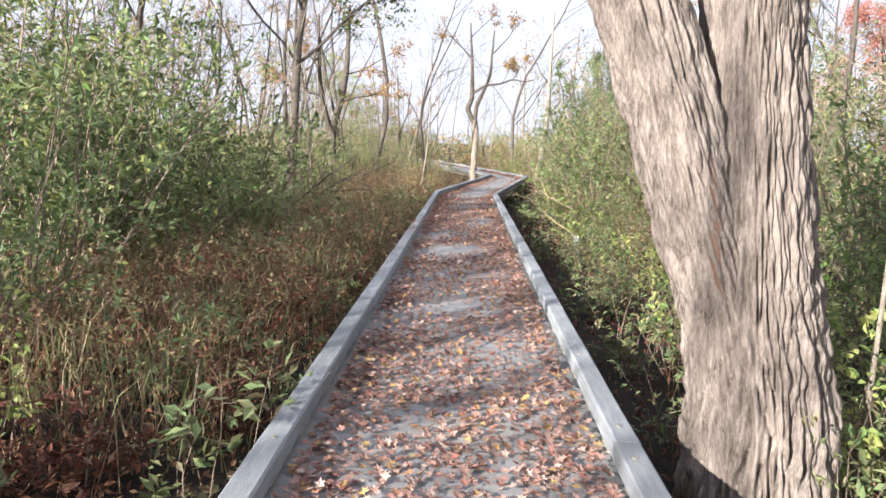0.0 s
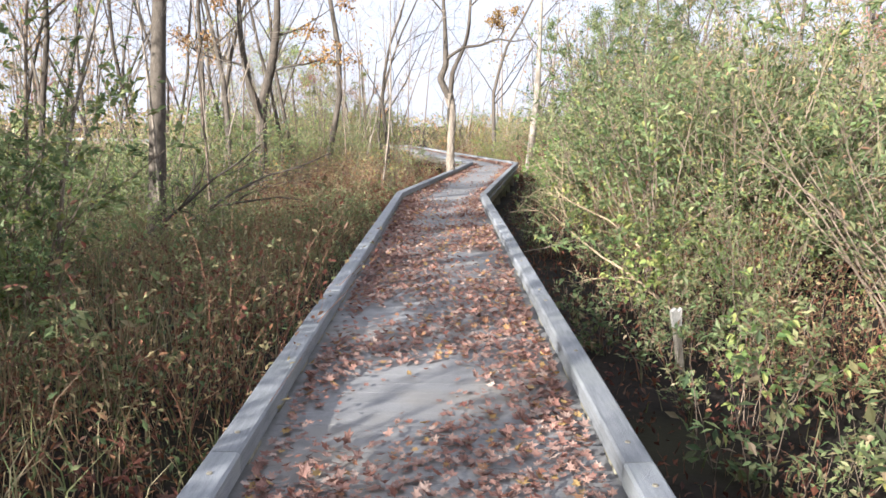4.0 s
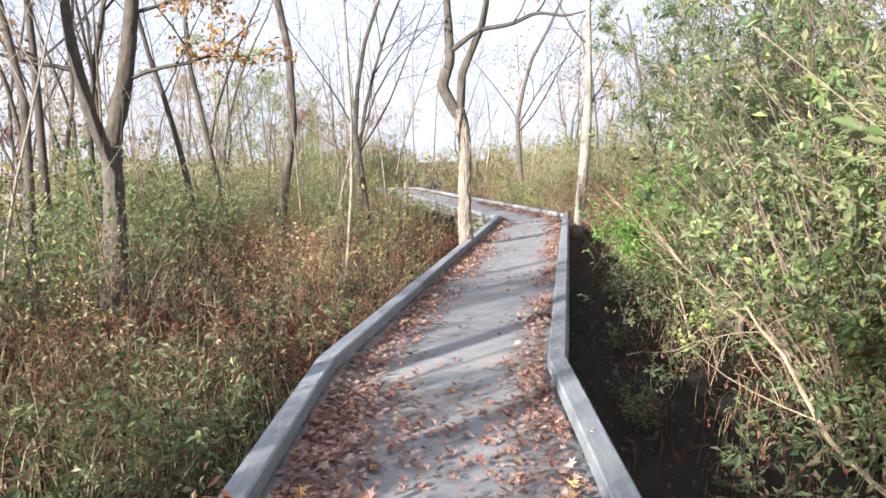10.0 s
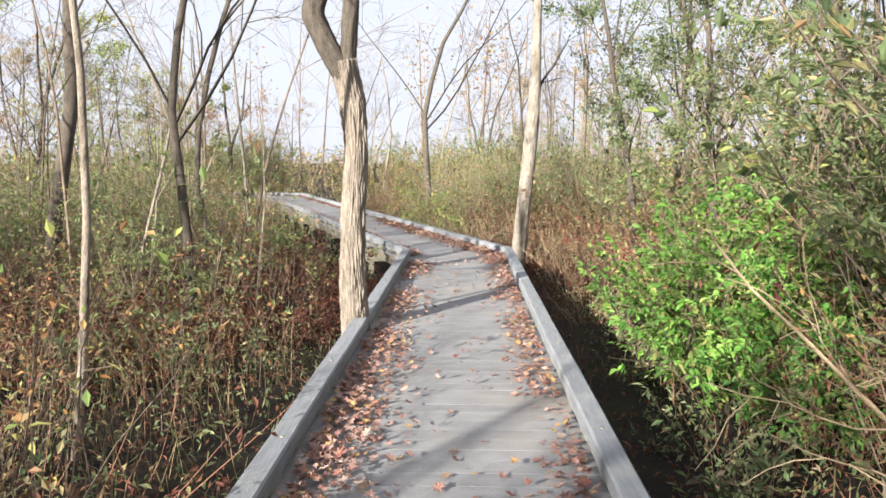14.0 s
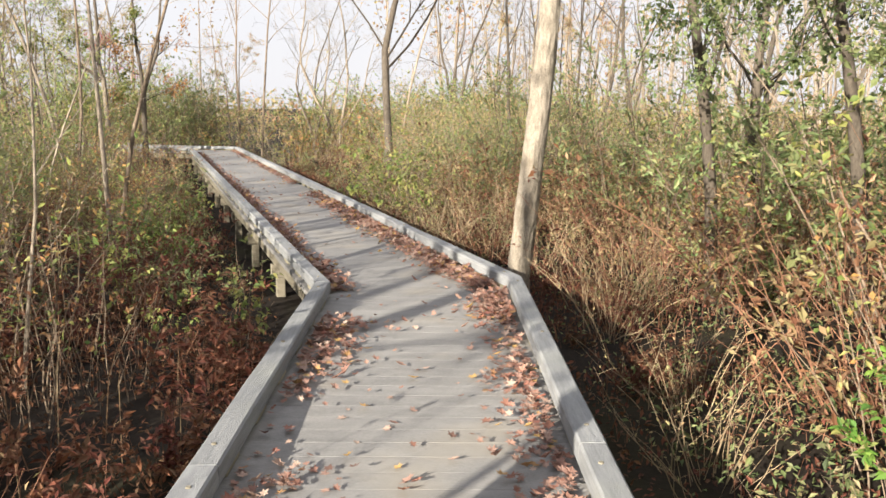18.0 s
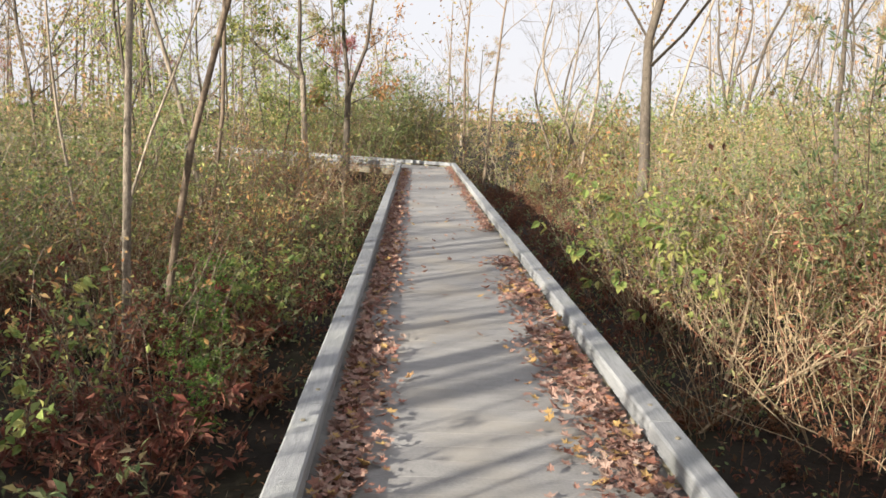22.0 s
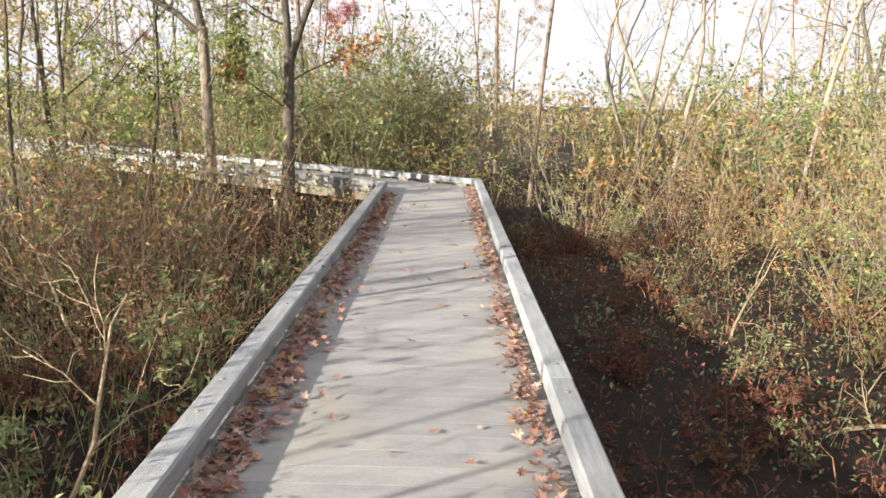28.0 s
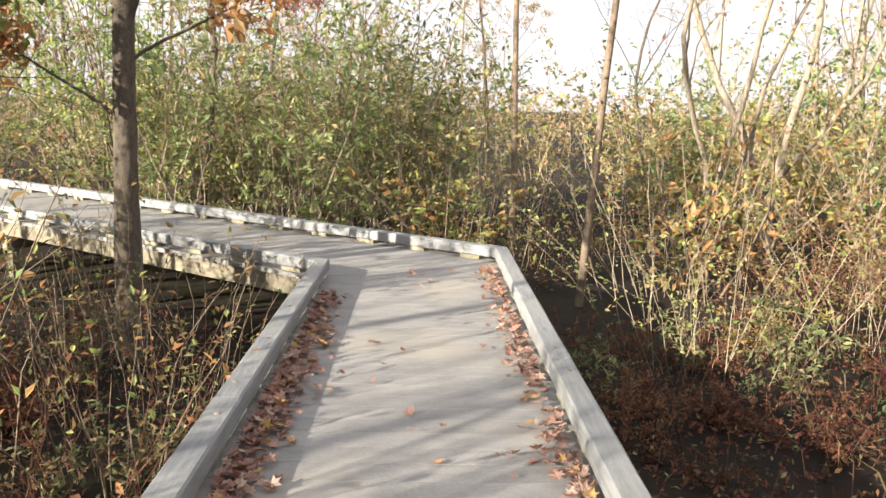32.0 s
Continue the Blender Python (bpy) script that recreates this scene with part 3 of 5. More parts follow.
def standing(name, x, y, pieces, label, group="", z=None):
    th = thing(name, pose(x, y, ground_z(x, y) if z is None else z), label, "tree", group)
    for n, me in pieces:
        part(n, me, th)
    return th


def limb_set(seed, starts, bark, leaf=None, leaves=0, size=0.07, depth=2, kids=4):
    r = np.random.default_rng(seed)
    wood, tips = [], []
    for s, w, ln, rad in starts:
        branches(r, s, w, ln, rad, depth, wood, tips, 0.12, 0.03, kids, 0.8, 0.15)
    v, f = joined([tube(p, np.maximum(q, 0.003), 7 if q[0] > 0.03 else 4, False) for p, q in wood])
    made = [("crown", mesh("crown", v, f, bark, True))]
    if leaf:
        allp = np.concatenate(tips)
        pick = allp[r.integers(0, len(allp), leaves)] + r.normal(0, 0.07, (leaves, 3))
        lv, lf = leaf_cloud(r, pick, r.normal(0, 0.6, (leaves, 3)), size, 0.65, 0.6)
        made.append(("foliage", mesh("foliage", lv, lf, leaf)))
    return made


# the big double trunk beside the start
wx, wy = 1.3, -0.2
wz = ground_z(wx, wy)
v1 = ridged_trunk([(0.13, 0, -0.3), (0.12, 0, 0.05), (0.1, 0, 0.45), (0.03, 0, 0.98), (-0.03, 0, 1.63), (-0.08, 0.01, 2.13), (-0.12, 0.02, 2.8), (-0.16, 0.05, 4.4), (-0.1, 0.1, 7.4)], [0.38, 0.335, 0.295, 0.258, 0.212, 0.2, 0.19, 0.16, 0.09], 300, 1.0, 0.2, 8.0)
v2 = ridged_trunk([(0.0, -0.02, 0.5), (-0.11, -0.03, 0.98), (-0.26, -0.04, 1.36), (-0.43, -0.05, 1.86), (-0.62, -0.06, 2.34), (-0.82, -0.07, 2.9), (-1.3, -0.1, 4.6), (-1.9, -0.2, 6.6)], [0.19, 0.185, 0.18, 0.178, 0.178, 0.168, 0.13, 0.08], 210, 9.0, 0.21, 6.2)
big = thing("double_trunk_tree", pose(wx, wy, wz), "large old double-trunked tree with deeply furrowed grey-brown bark", "tree")
part("trunk", mesh("trunk", *v1, M["bark"], True), big)
part("leaning_trunk", mesh("leaning_trunk", *v2, M["bark"], True), big)
scar = tube([(-0.17, -0.19, 0.95), (-0.2, -0.2, 1.12), (-0.23, -0.2, 1.3), (-0.26, -0.2, 1.5), (-0.29, -0.185, 1.7)], [0.012, 0.032, 0.036, 0.028, 0.008], 10)
part("bark_scar", mesh("bark_scar", *scar, M["scar"], True), big, "reddish bare wood in the crotch")
for n, me in limb_set(5, [((0.1, 0.05, 4.2), (0.5, -0.4, 1), 3.0, 0.07), ((0.1, 0.1, 6.0), (-0.4, 0.6, 1), 2.5, 0.06), ((-1.2, -0.2, 4.6), (-0.8, -0.5, 1), 2.6, 0.06)], M["bark_grey"]):
    part(n, me, big)

# the forked tree against the left kerb
ax, ay = 0.21, 23.71
va = ridged_trunk([(0.02, 0, -0.2), (0.015, 0, 0.5), (0.0, 0, 1.0), (0.01, 0, 1.5), (0.04, 0, 1.95), (0.02, 0, 2.3), (-0.05, 0, 2.62)], [0.125, 0.102, 0.092, 0.086, 0.083, 0.092, 0.092], 160, 3.0, 0.22, 4.2, 6.0)
vb = ridged_trunk([(-0.03, 0, 2.48), (-0.17, 0, 2.73), (-0.29, 0, 2.98), (-0.15, 0.0, 3.34), (-0.16, 0.02, 3.75), (-0.18, 0.05, 4.3), (-0.3, 0.1, 5.8)], [0.078, 0.082, 0.08, 0.07, 0.06, 0.05, 0.025], 44, 4.0, 0.16, 2.2)
vc = ridged_trunk([(-0.03, 0, 2.5), (-0.01, 0, 2.75), (0.02, 0, 3.15), (0.18, 0, 3.5), (0.33, 0.0, 3.82), (0.43, 0.02, 4.25), (0.5, 0.1, 5.6)], [0.07, 0.062, 0.056, 0.05, 0.046, 0.042, 0.022], 40, 6.0, 0.16, 2.0)
vx = ridged_trunk([(-0.12, 0, 3.5), (0.1, -0.02, 3.66), (0.31, -0.03, 3.79), (0.78, -0.03, 3.84), (1.16, 0.0, 4.02), (1.58, 0.02, 3.94), (1.9, 0.05, 4.02)], [0.042, 0.038, 0.035, 0.03, 0.024, 0.018, 0.01], 14, 8.0, 0.12, 1.6)
tree_a = [("trunk", mesh("trunk", *va, M["bark_mid"], True)), ("fork_limb", mesh("fork_limb", *vb, M["bark_grey"], True)), ("fork_limb", mesh("fork_limb", *vc, M["bark_grey"], True)), ("side_branch", mesh("side_branch", *vx, M["bark_grey"], True))]
tree_a += limb_set(15, [((1.16, 0, 4.0), (0.7, 0.3, 0.6), 0.9, 0.016), ((0.78, -0.03, 3.84), (0.5, -0.3, 0.7), 0.8, 0.014), ((0.45, 0.05, 4.8), (0.7, 0.2, 0.8), 1.5, 0.025), ((-0.2, 0.05, 4.6), (-0.8, -0.2, 0.7), 1.5, 0.025), ((-0.3, 0.1, 5.2), (0.2, 0.5, 1), 1.4, 0.02)], M["bark_grey"], M["orange"], 1100, 0.075)
standing("forked_tree", ax, ay, tree_a, "slim forked tree with pale lower trunk against the kerb")

# the dark forked tree off to the left
fx, fy = -4.25, 21.5
vg = ridged_trunk([(-0.08, 0, -0.2), (-0.06, 0, 0.6), (0.0, 0, 1.3), (0.02, 0, 2.0), (0.05, 0, 2.4)], [0.2, 0.16, 0.125, 0.115, 0.11], 44, 12.0, 0.16, 2.2)
vh = ridged_trunk([(0.0, 0, 1.95), (-0.1, 0, 2.25), (-0.22, 0, 2.6), (-0.35, 0, 3.25), (-0.42, 0, 3.7), (-0.5, 0.1, 5.6)], [0.08, 0.082, 0.078, 0.07, 0.06, 0.03], 30, 13.0, 0.14, 2.0)
vi = ridged_trunk([(0.05, 0, 2.2), (0.09, 0, 2.45), (0.24, 0, 2.95), (0.35, 0, 3.52), (0.42, 0, 4.0), (0.45, 0.1, 5.9)], [0.105, 0.1, 0.094, 0.088, 0.08, 0.04], 34, 14.0, 0.14, 2.0)
tree_v = [("trunk", mesh("trunk", *vg, M["bark_grey"], True)), ("fork_limb", mesh("fork_limb", *vh, M["bark_grey"], True)), ("fork_limb", mesh("fork_limb", *vi, M["bark_grey"], True))]
tree_v += limb_set(19, [((-0.3, 0, 3.1), (-1, -0.3, 0.25), 2.0, 0.03), ((0.3, 0, 3.0), (1, -0.2, 0.3), 1.9, 0.03), ((0.38, 0, 3.8), (0.9, 0.2, 0.5), 1.7, 0.028), ((-0.42, 0, 3.9), (-0.6, 0.4, 0.9), 1.6, 0.028), ((0.4, 0.1, 5.0), (-0.5, -0.5, 0.8), 1.5, 0.025)], M["bark_grey"], M["orange"], 1500, 0.085)
standing("forked_tree", fx, fy, tree_v, "dark forked tree with scattered orange leaves")

# the pale trunk outside the second bend
bx, by = 3.05, 31.07
vd = ridged_trunk([(-0.06, 0, -0.2), (-0.04, 0, 0.25), (0.01, 0, 0.75), (0.06, 0, 1.25), (0.14, 0, 2.05), (0.22, 0.0, 3.0), (0.25, 0, 4.2), (0.3, 0.1, 7.5)], [0.135, 0.122, 0.118, 0.115, 0.112, 0.102, 0.075, 0.035], 70, 2.0, 0.11, 2.4)
tree_b = [("trunk", mesh("trunk", *vd, M["bark_light"], True))]
tree_b += limb_set(16, [((0.2, 0, 2.95), (0.6, 0.1, 1), 1.6, 0.03), ((0.22, 0, 4.6), (-0.7, 0.3, 0.8), 1.6, 0.028), ((0.25, 0.05, 5.5), (0.7, -0.3, 0.9), 1.6, 0.025)], M["bark_grey"])
standing("pale_trunk_tree", bx, by, tree_b, "straight slim tree with pale sunlit bark outside the bend")

# thin trees met along the walk: x, y, height, radius, kind of build
BARE = [tree_kind(s, 8.5, 0.065, 3, 4, None, 0, bark=M["bark_grey"], lean=0.03, wander=0.1, spread=0.55, bare=0.25) for s in (101, 102, 103, 104, 105)]
BARE_FORK = [tree_kind(s, 8.0, 0.1, 3, 4, None, 0, bark=M["bark_grey"], wander=0.1, spread=0.6, fork=f) for s, f in ((111, 2.2), (112, 2.8))]
THIN = [tree_kind(s, 5.0, 0.026, 2, 3, None, 0, bark=M["twig"], lean=0.04, wander=0.04, bare=0.45) for s in (121, 122, 123)]
PALE = [tree_kind(s, 5.0, 0.026, 2, 3, None, 0, bark=M["bark_mid"], lean=0.04, wander=0.04, bare=0.45) for s in (125, 126)]
DENSE = [tree_kind(s, 8.5, 0.12, 3, 4, M["green"], 4200, 0.095, bark=M["bark_grey"], lean=0.02, wander=0.05, spread=0.8, bare=0.35) for s in (161, 162)]
ORANGE = [tree_kind(s, 7.5, 0.07, 3, 4, M["orange"], 900, 0.07, bark=M["bark_grey"], lean=0.03, wander=0.04) for s in (131, 132)]
GOLD = [tree_kind(s, 8.0, 0.08, 3, 4, M["tan"], 2600, 0.09, bark=M["bark_grey"], lean=0.03, wander=0.05) for s in (141, 142)]
PALE_FORK = [tree_kind(s, 7.5, 0.1, 3, 5, None, 0, bark=M["bark_mid"], wander=0.13, fork=f, spread=0.62) for s, f in ((115, 0.9), (116, 1.6), (117, 0.5))]
LEAFY = [tree_kind(s, 5.2, 0.045, 3, 4, M["yellow_green"], 1000, 0.08, bark=M["bark_grey"], wander=0.06, spread=0.9, bare=0.2) for s in (171, 172)]
RED = [tree_kind(151, 6.0, 0.08, 3, 4, M["red"], 2400, 0.09, bark=M["bark_grey"])]
TREE_LABEL = {
    "bare": (BARE, "bare_tree", "bare grey slender tree in the marsh", "bare trees in the marsh"),
    "fork": (BARE_FORK, "bare_tree", "bare forked tree with dark bark", "bare trees in the marsh"),
    "thin": (THIN, "thin_stem", "thin bare sapling stem among the shrubs", "bare saplings"),
    "pale": (PALE, "thin_stem", "thin pale bare sapling stem among the shrubs", "bare saplings"),
    "dense": (DENSE, "leafy_tree", "tall tree with a crown of green leaves", "leafy trees"),
    "orange": (ORANGE, "autumn_tree", "slender tree with scattered orange-brown leaves", "autumn trees"),
    "gold": (GOLD, "autumn_tree", "tree with yellowing autumn crown", "autumn trees"),
    "pale_fork": (PALE_FORK, "bare_tree", "bare spreading tree with pale sunlit trunk", "bare trees in the marsh"),
    "leafy": (LEAFY, "young_tree", "slim young tree with thin yellow-green foliage", "leafy trees"),
    "red": (RED, "red_tree", "small tree with red autumn leaves", "autumn trees"),
}


def tree(kind, x, y, scale=1.0, turn=None, tilt=(0, 0), sz=1.0):
    ks, name, label, group = TREE_LABEL[kind]
    for qx, qy in ((3.05, 31.07), (0.21, 23.71)):
        ux, uy = qx - x, qy - y
        if 3 < 0.636 * ux + 0.772 * uy < 24 and abs(0.772 * ux - 0.636 * uy) < 1.0 and turn is None:
            return None
    return plant(ks[rng.integers(len(ks))], name, x, y, rng.uniform(0, 360) if turn is None else turn, scale, label, "tree", group, tilt, sz=sz)


tree("pale", 2.05, 0.15, 0.62, tilt=(0, 4))
tree("bare", -1.6, 26.5, 0.95, 60)
tree("pale", -1.5, 22.5, 1.2, 0, tilt=(0, 15))
tree("bare", -3.68, 27.94, 1.6, 10)
tree("bare", -4.7, 28.2, 1.1)
tree("bare", -5.6, 24.6, 1.0)
tree("thin", -5.2, 22.6, 1.6)
tree("bare", -1.95, 30.3, 0.9)
tree("bare", 2.58, 44.4, 1.8, 30, sz=0.75)
tree("pale", -1.85, 33.8, 1.4)
tree("thin", -1.95, 34.55, 1.3, tilt=(0, 9))
tree("pale", -3.95, 39.7, 1.7)
tree("thin", -4.0, 39.6, 1.5, tilt=(0, -8))
tree("thin", -1.25, 51.25, 1.75, tilt=(0, 0))
tree("thin", -2.14, 53.53, 1.8, tilt=(0, -1))
tree("thin", -2.67, 54.14, 1.0, tilt=(0, -6))
tree("bare", 6.0, 53.2, 1.0)
tree("bare", -6.6, 50.8 + 3.0, 1.0)
tree("pale_fork", 1.53, 55.9, 0.95, 0)
tree("pale_fork", 0.64, 55.2, 0.75, 40)
tree("pale_fork", 0.95, 55.8, 0.7, 140, tilt=(0, -12))
tree("pale_fork", 3.67, 60.2, 1.0, 20, tilt=(0, 16))
tree("pale", 3.72, 54.4, 2.2, tilt=(0, 3))
tree("fork", 6.9, 61.0, 1.0, tilt=(0, 6))
tree("gold", -13.5, 73.0, 0.85)
tree("gold", -15.5, 71.0, 0.75)
tree("red", -11.0, 71.5, 0.95)
tree("orange", -9.8, 73.0, 0.8)
for x, y, s in ((-8.5, 45.5, 1.2), (-9.8, 48.5, 1.3), (-8.0, 48.2, 1.1), (-10.5, 45.0, 1.3), (-5.35, 46.2, 0.62), (-6.3, 45.2, 0.7), (-7.4, 43.6, 1.0), (-6.9, 47.0, 0.9), (-7.6, 51.0, 1.0)):
    tree("leafy", x, y, s)
# crowns added sunward to shade deck and right-hand growth; two stand out of view
for x, y, s in ((-8.2, 6.0, 1.0), (-3.6, 12.4, 1.0), (-5.6, 3.6, 0.85)):
    tree("dense", x, y, s)
for x, y, s in ((4.9, 27.4, 0.6), (6.0, 29.6, 0.66), (5.4, 25.2, 0.58), (4.6, 22.8, 0.55), (4.9, 30.4, 0.62), (6.4, 32.6, 0.7), (7.2, 27.6, 0.75), (8.6, 32.6, 0.8)):
    tree("dense", x, y, s)
for x, y, s in ((-5.4, 8.6, 1.0), (-7.2, 10.4, 1.1), (-6.4, 6.6, 0.9)):
    tree("leafy", x, y, s)
tree("red", 17.5, 35.0, 1.4)
tree("red", 20.5, 38.5, 1.5)
for _ in range(46):                                  # thin stems whose shadows bar the deck
    x, y = beside(rng.uniform(24, 46), rng.uniform(-8.5, -2.6))
    tree(["thin", "pale"][rng.integers(2)], x, y, rng.uniform(0.55, 1.0), tilt=(rng.uniform(-6, 6), rng.uniform(-8, 8)))
for _ in range(26):
    x, y = beside(rng.uniform(9, 22), rng.uniform(-8.5, -3.2))
    tree(["thin", "pale"][rng.integers(2)], x, y, rng.uniform(0.55, 1.0), tilt=(rng.uniform(-6, 6), rng.uniform(-8, 8)))
# tree C in front of the last stretch
cx, cy = -4.45, 48.42
ve = ridged_trunk([(0, 0, -0.2), (0.01, 0, 0.8), (0.02, 0, 1.6), (0.04, 0, 2.5)], [0.11, 0.09, 0.075, 0.07], 26, 5.0, 0.12)
vf = ridged_trunk([(0.03, 0, 2.4), (0.0, 0, 3.0), (-0.1, 0, 3.8), (-0.2, 0.1, 6.0)], [0.055, 0.05, 0.045, 0.02], 14, 5.5, 0.1)
vk = ridged_trunk([(0.05, 0, 2.4), (0.22, 0, 2.9), (0.5, 0, 3.6), (0.7, 0.1, 5.6)], [0.055, 0.048, 0.042, 0.02], 14, 7.5, 0.1)
tree_c = [("trunk", mesh("trunk", *ve, M["bark_grey"], True)), ("fork_limb", mesh("fork_limb", *vf, M["bark_grey"], True)), ("fork_limb", mesh("fork_limb", *vk, M["bark_grey"], True))]
tree_c += limb_set(17, [((0.03, 0, 1.7), (-0.9, -0.2, 0.7), 1.2, 0.016), ((0.03, 0, 2.1), (0.9, -0.3, 0.6), 1.2, 0.016), ((0.0, 0, 2.9), (-0.9, -0.2, 0.5), 1.3, 0.018), ((0.4, 0, 3.4), (0.8, 0.3, 0.5), 1.2, 0.016)], M["bark_grey"], M["orange"], 800, 0.085, 2, 4)
standing("forked_tree", cx, cy, tree_c, "dark slim forked tree with yellow leaves before the last stretch")

dx, dy = -5.25, 47.7
vm = ridged_trunk([(0, 0, -0.2), (-0.02, 0, 0.8), (-0.06, 0, 1.8), (-0.1, 0, 2.8)], [0.1, 0.08, 0.068, 0.065], 24, 21.0, 0.1)
vn = ridged_trunk([(-0.1, 0, 2.7), (-0.2, 0, 3.2), (-0.18, 0, 4.2), (-0.3, 0.1, 6.4)], [0.058, 0.052, 0.045, 0.02], 14, 22.0, 0.1)
vo = ridged_trunk([(-0.08, 0, 2.65), (-0.5, 0, 3.0), (-1.0, -0.05, 3.25), (-1.7, -0.1, 3.9)], [0.045, 0.04, 0.034, 0.02], 12, 23.0, 0.1)
tree_d = [("trunk", mesh("trunk", *vm, M["bark_mid"], True)), ("fork_limb", mesh("fork_limb", *vn, M["bark_grey"], True)), ("fork_limb", mesh("fork_limb", *vo, M["bark_grey"], True))]
tree_d += limb_set(27, [((-0.04, 0, 1.5), (-0.9, -0.4, 0.6), 1.1, 0.014), ((-0.06, 0, 2.0), (0.9, -0.3, 0.6), 1.1, 0.014), ((-0.6, 0, 3.05), (-0.4, -0.4, 0.9), 1.4, 0.018), ((-0.2, 0, 3.6), (0.8, 0.1, 0.6), 1.4, 0.018), ((-1.2, -0.05, 3.5), (-0.8, 0.2, 0.3), 1.1, 0.014)], M["bark_grey"], M["yellow_green"], 1700, 0.085, 2, 4)
standing("forked_tree", dx, dy, tree_d, "slim tree with a long side limb and yellow leaves")

# the woods around
def wood_ring(kind, count, r0, r1, a0, a1, cx=0.0, cy=34.0, lo=0.7, hi=1.2):
    for _ in range(count):
        a, q = radians(rng.uniform(a0, a1)), math.sqrt(rng.uniform(r0 * r0, r1 * r1))
        x, y = cx + q * math.sin(a), cy + q * math.cos(a)
        if -17 < math.degrees(math.atan2(x, y - 20)) < 9 and rng.random() < 0.75:
            continue
        if off_walk(x, y) > 2.4:
            tree(kind, x, y, rng.uniform(lo, hi))


wood_ring("pale_fork", 26, 28, 58, -75, 75, 0, 30)
wood_ring("bare", 26, 28, 58, -75, 75, 0, 30)
wood_ring("orange", 14, 26, 58, -75, 75, 0, 30, 0.7, 1.0)
wood_ring("red", 3, 34, 58, -60, 10, 0, 30, 0.8, 1.0)
wood_ring("gold", 18, 30, 58, -80, 80, 0, 30, 0.6, 0.9)
for _ in range(28):                                  # the wood to the left of the first stretches
    x, y = rng.uniform(-20, -4.5), rng.uniform(11, 27)
    tree(["bare", "bare", "thin", "orange"][rng.integers(4)], x, y, rng.uniform(0.8, 1.25))
for _ in range(16):                                  # unseen ones added behind the start, from where the sun comes, for their shadows
    x, y = rng.uniform(-24, -4), rng.uniform(-24, 0)
    tree("bare", x, y, rng.uniform(0.9, 1.2))
# more, mostly unseen, added along the sun's line to bar the deck with shadow
for _ in range(15):
    q = rng.uniform(5, 17)
    y = rng.uniform(-2, 9)
    tree(["bare", "fork"][rng.integers(2)], -0.62 * q - 0.3, y - 0.76 * q, rng.uniform(0.75, 1.15))
for _ in range(40):
    x, y = rng.uniform(5.5, 22), rng.uniform(4, 50)
    tree(["bare", "bare", "thin", "gold"][rng.integers(4)], x, y, rng.uniform(0.7, 1.1))

for _ in range(9):                                   # slim trees on the sunny side, whose shadows bar the deck
    x, y = rng.uniform(-14, -5), rng.uniform(9, 22)
    tree("bare", x, y, rng.uniform(0.8, 1.35))
for _ in range(17):
    x, y = rng.uniform(-15, -6), rng.uniform(24, 44)
    tree("bare", x, y, rng.uniform(0.8, 1.1))
for _ in range(26):
    x, y = rng.uniform(7, 21), rng.uniform(38, 62)
    tree(["pale_fork", "bare"][rng.integers(2)], x, y, rng.uniform(0.6, 1.0))
for x, y, s in ((-12, 59, 0.8), (-9.5, 63, 0.75), (-15, 56, 0.9)):
    tree("gold", x, y, s)

# ---- shrubs, stretch by stretch ----
# first stretch, left
row("green", 3, 9, -8, -4.2, 11, 0.8, 1.2, 1.0)
row("green", 9, 16, -9, -5.0, 14, 0.45, 0.7, 1.0)
row("green", 0.5, 4, -5.0, -2.9, 6, 0.9, 1.2, 1.2)
for x, y, q in ((-5.2, 4.6, 1.6), (-4.6, 6.4, 1.5), (-6.2, 7.6, 1.7), (-5.0, 8.4, 1.35), (-3.4, 8.6, 0.95), (-3.9, 9.6, 1.05)):
    put("green", x, y, q)
row("green", 4, 8, -5.0, -3.4, 6, 0.95, 1.2, 1.2)
row("green", 8, 14, -5.5, -2.4, 12, 0.32, 0.5, 0.8)
row("bramble", 0, 18, -3.2, -1.3, 30, 0.6, 1.0)
row("forb", -4, 17, -3.2, -1.1, 50, 0.7, 1.3)
row("rust", -6, 6, -3.6, -1.1, 56, 0.8, 1.2)
row("bigleaf", -3, 2, -3.0, -1.8, 3, 0.6, 0.8)
# first stretch, right
row("willow", 3, 13, 3.1, 6.5, 26, 0.8, 1.1, 1.1)
row("green", -5, 4, 3.0, 6.0, 12, 0.7, 1.1, 1.2)
row("forb", -4, 14, 1.7, 3.0, 26, 0.8, 1.2, 0.8)
row("green", 0, 12, 2.3, 3.4, 12, 0.35, 0.55, 1.0)
row("bigleaf", -2, 6, 1.4, 2.4, 6, 0.5, 0.8)
row("forb", -4, 26, 1.12, 2.4, 75, 0.55, 1.1, 0.3)
row("bright", 0, 7, 2.2, 3.4, 9, 0.45, 0.65, 1.0)
row("bramble", 4, 14, 2.2, 3.2, 7, 0.6, 0.8, 1.0)
row("bigleaf", 1, 7, 1.7, 2.6, 7, 0.6, 0.8, 0.6)
put("bigleaf", 1.92, -0.25, 0.75)
put("bigleaf", 2.0, 0.3, 0.8)
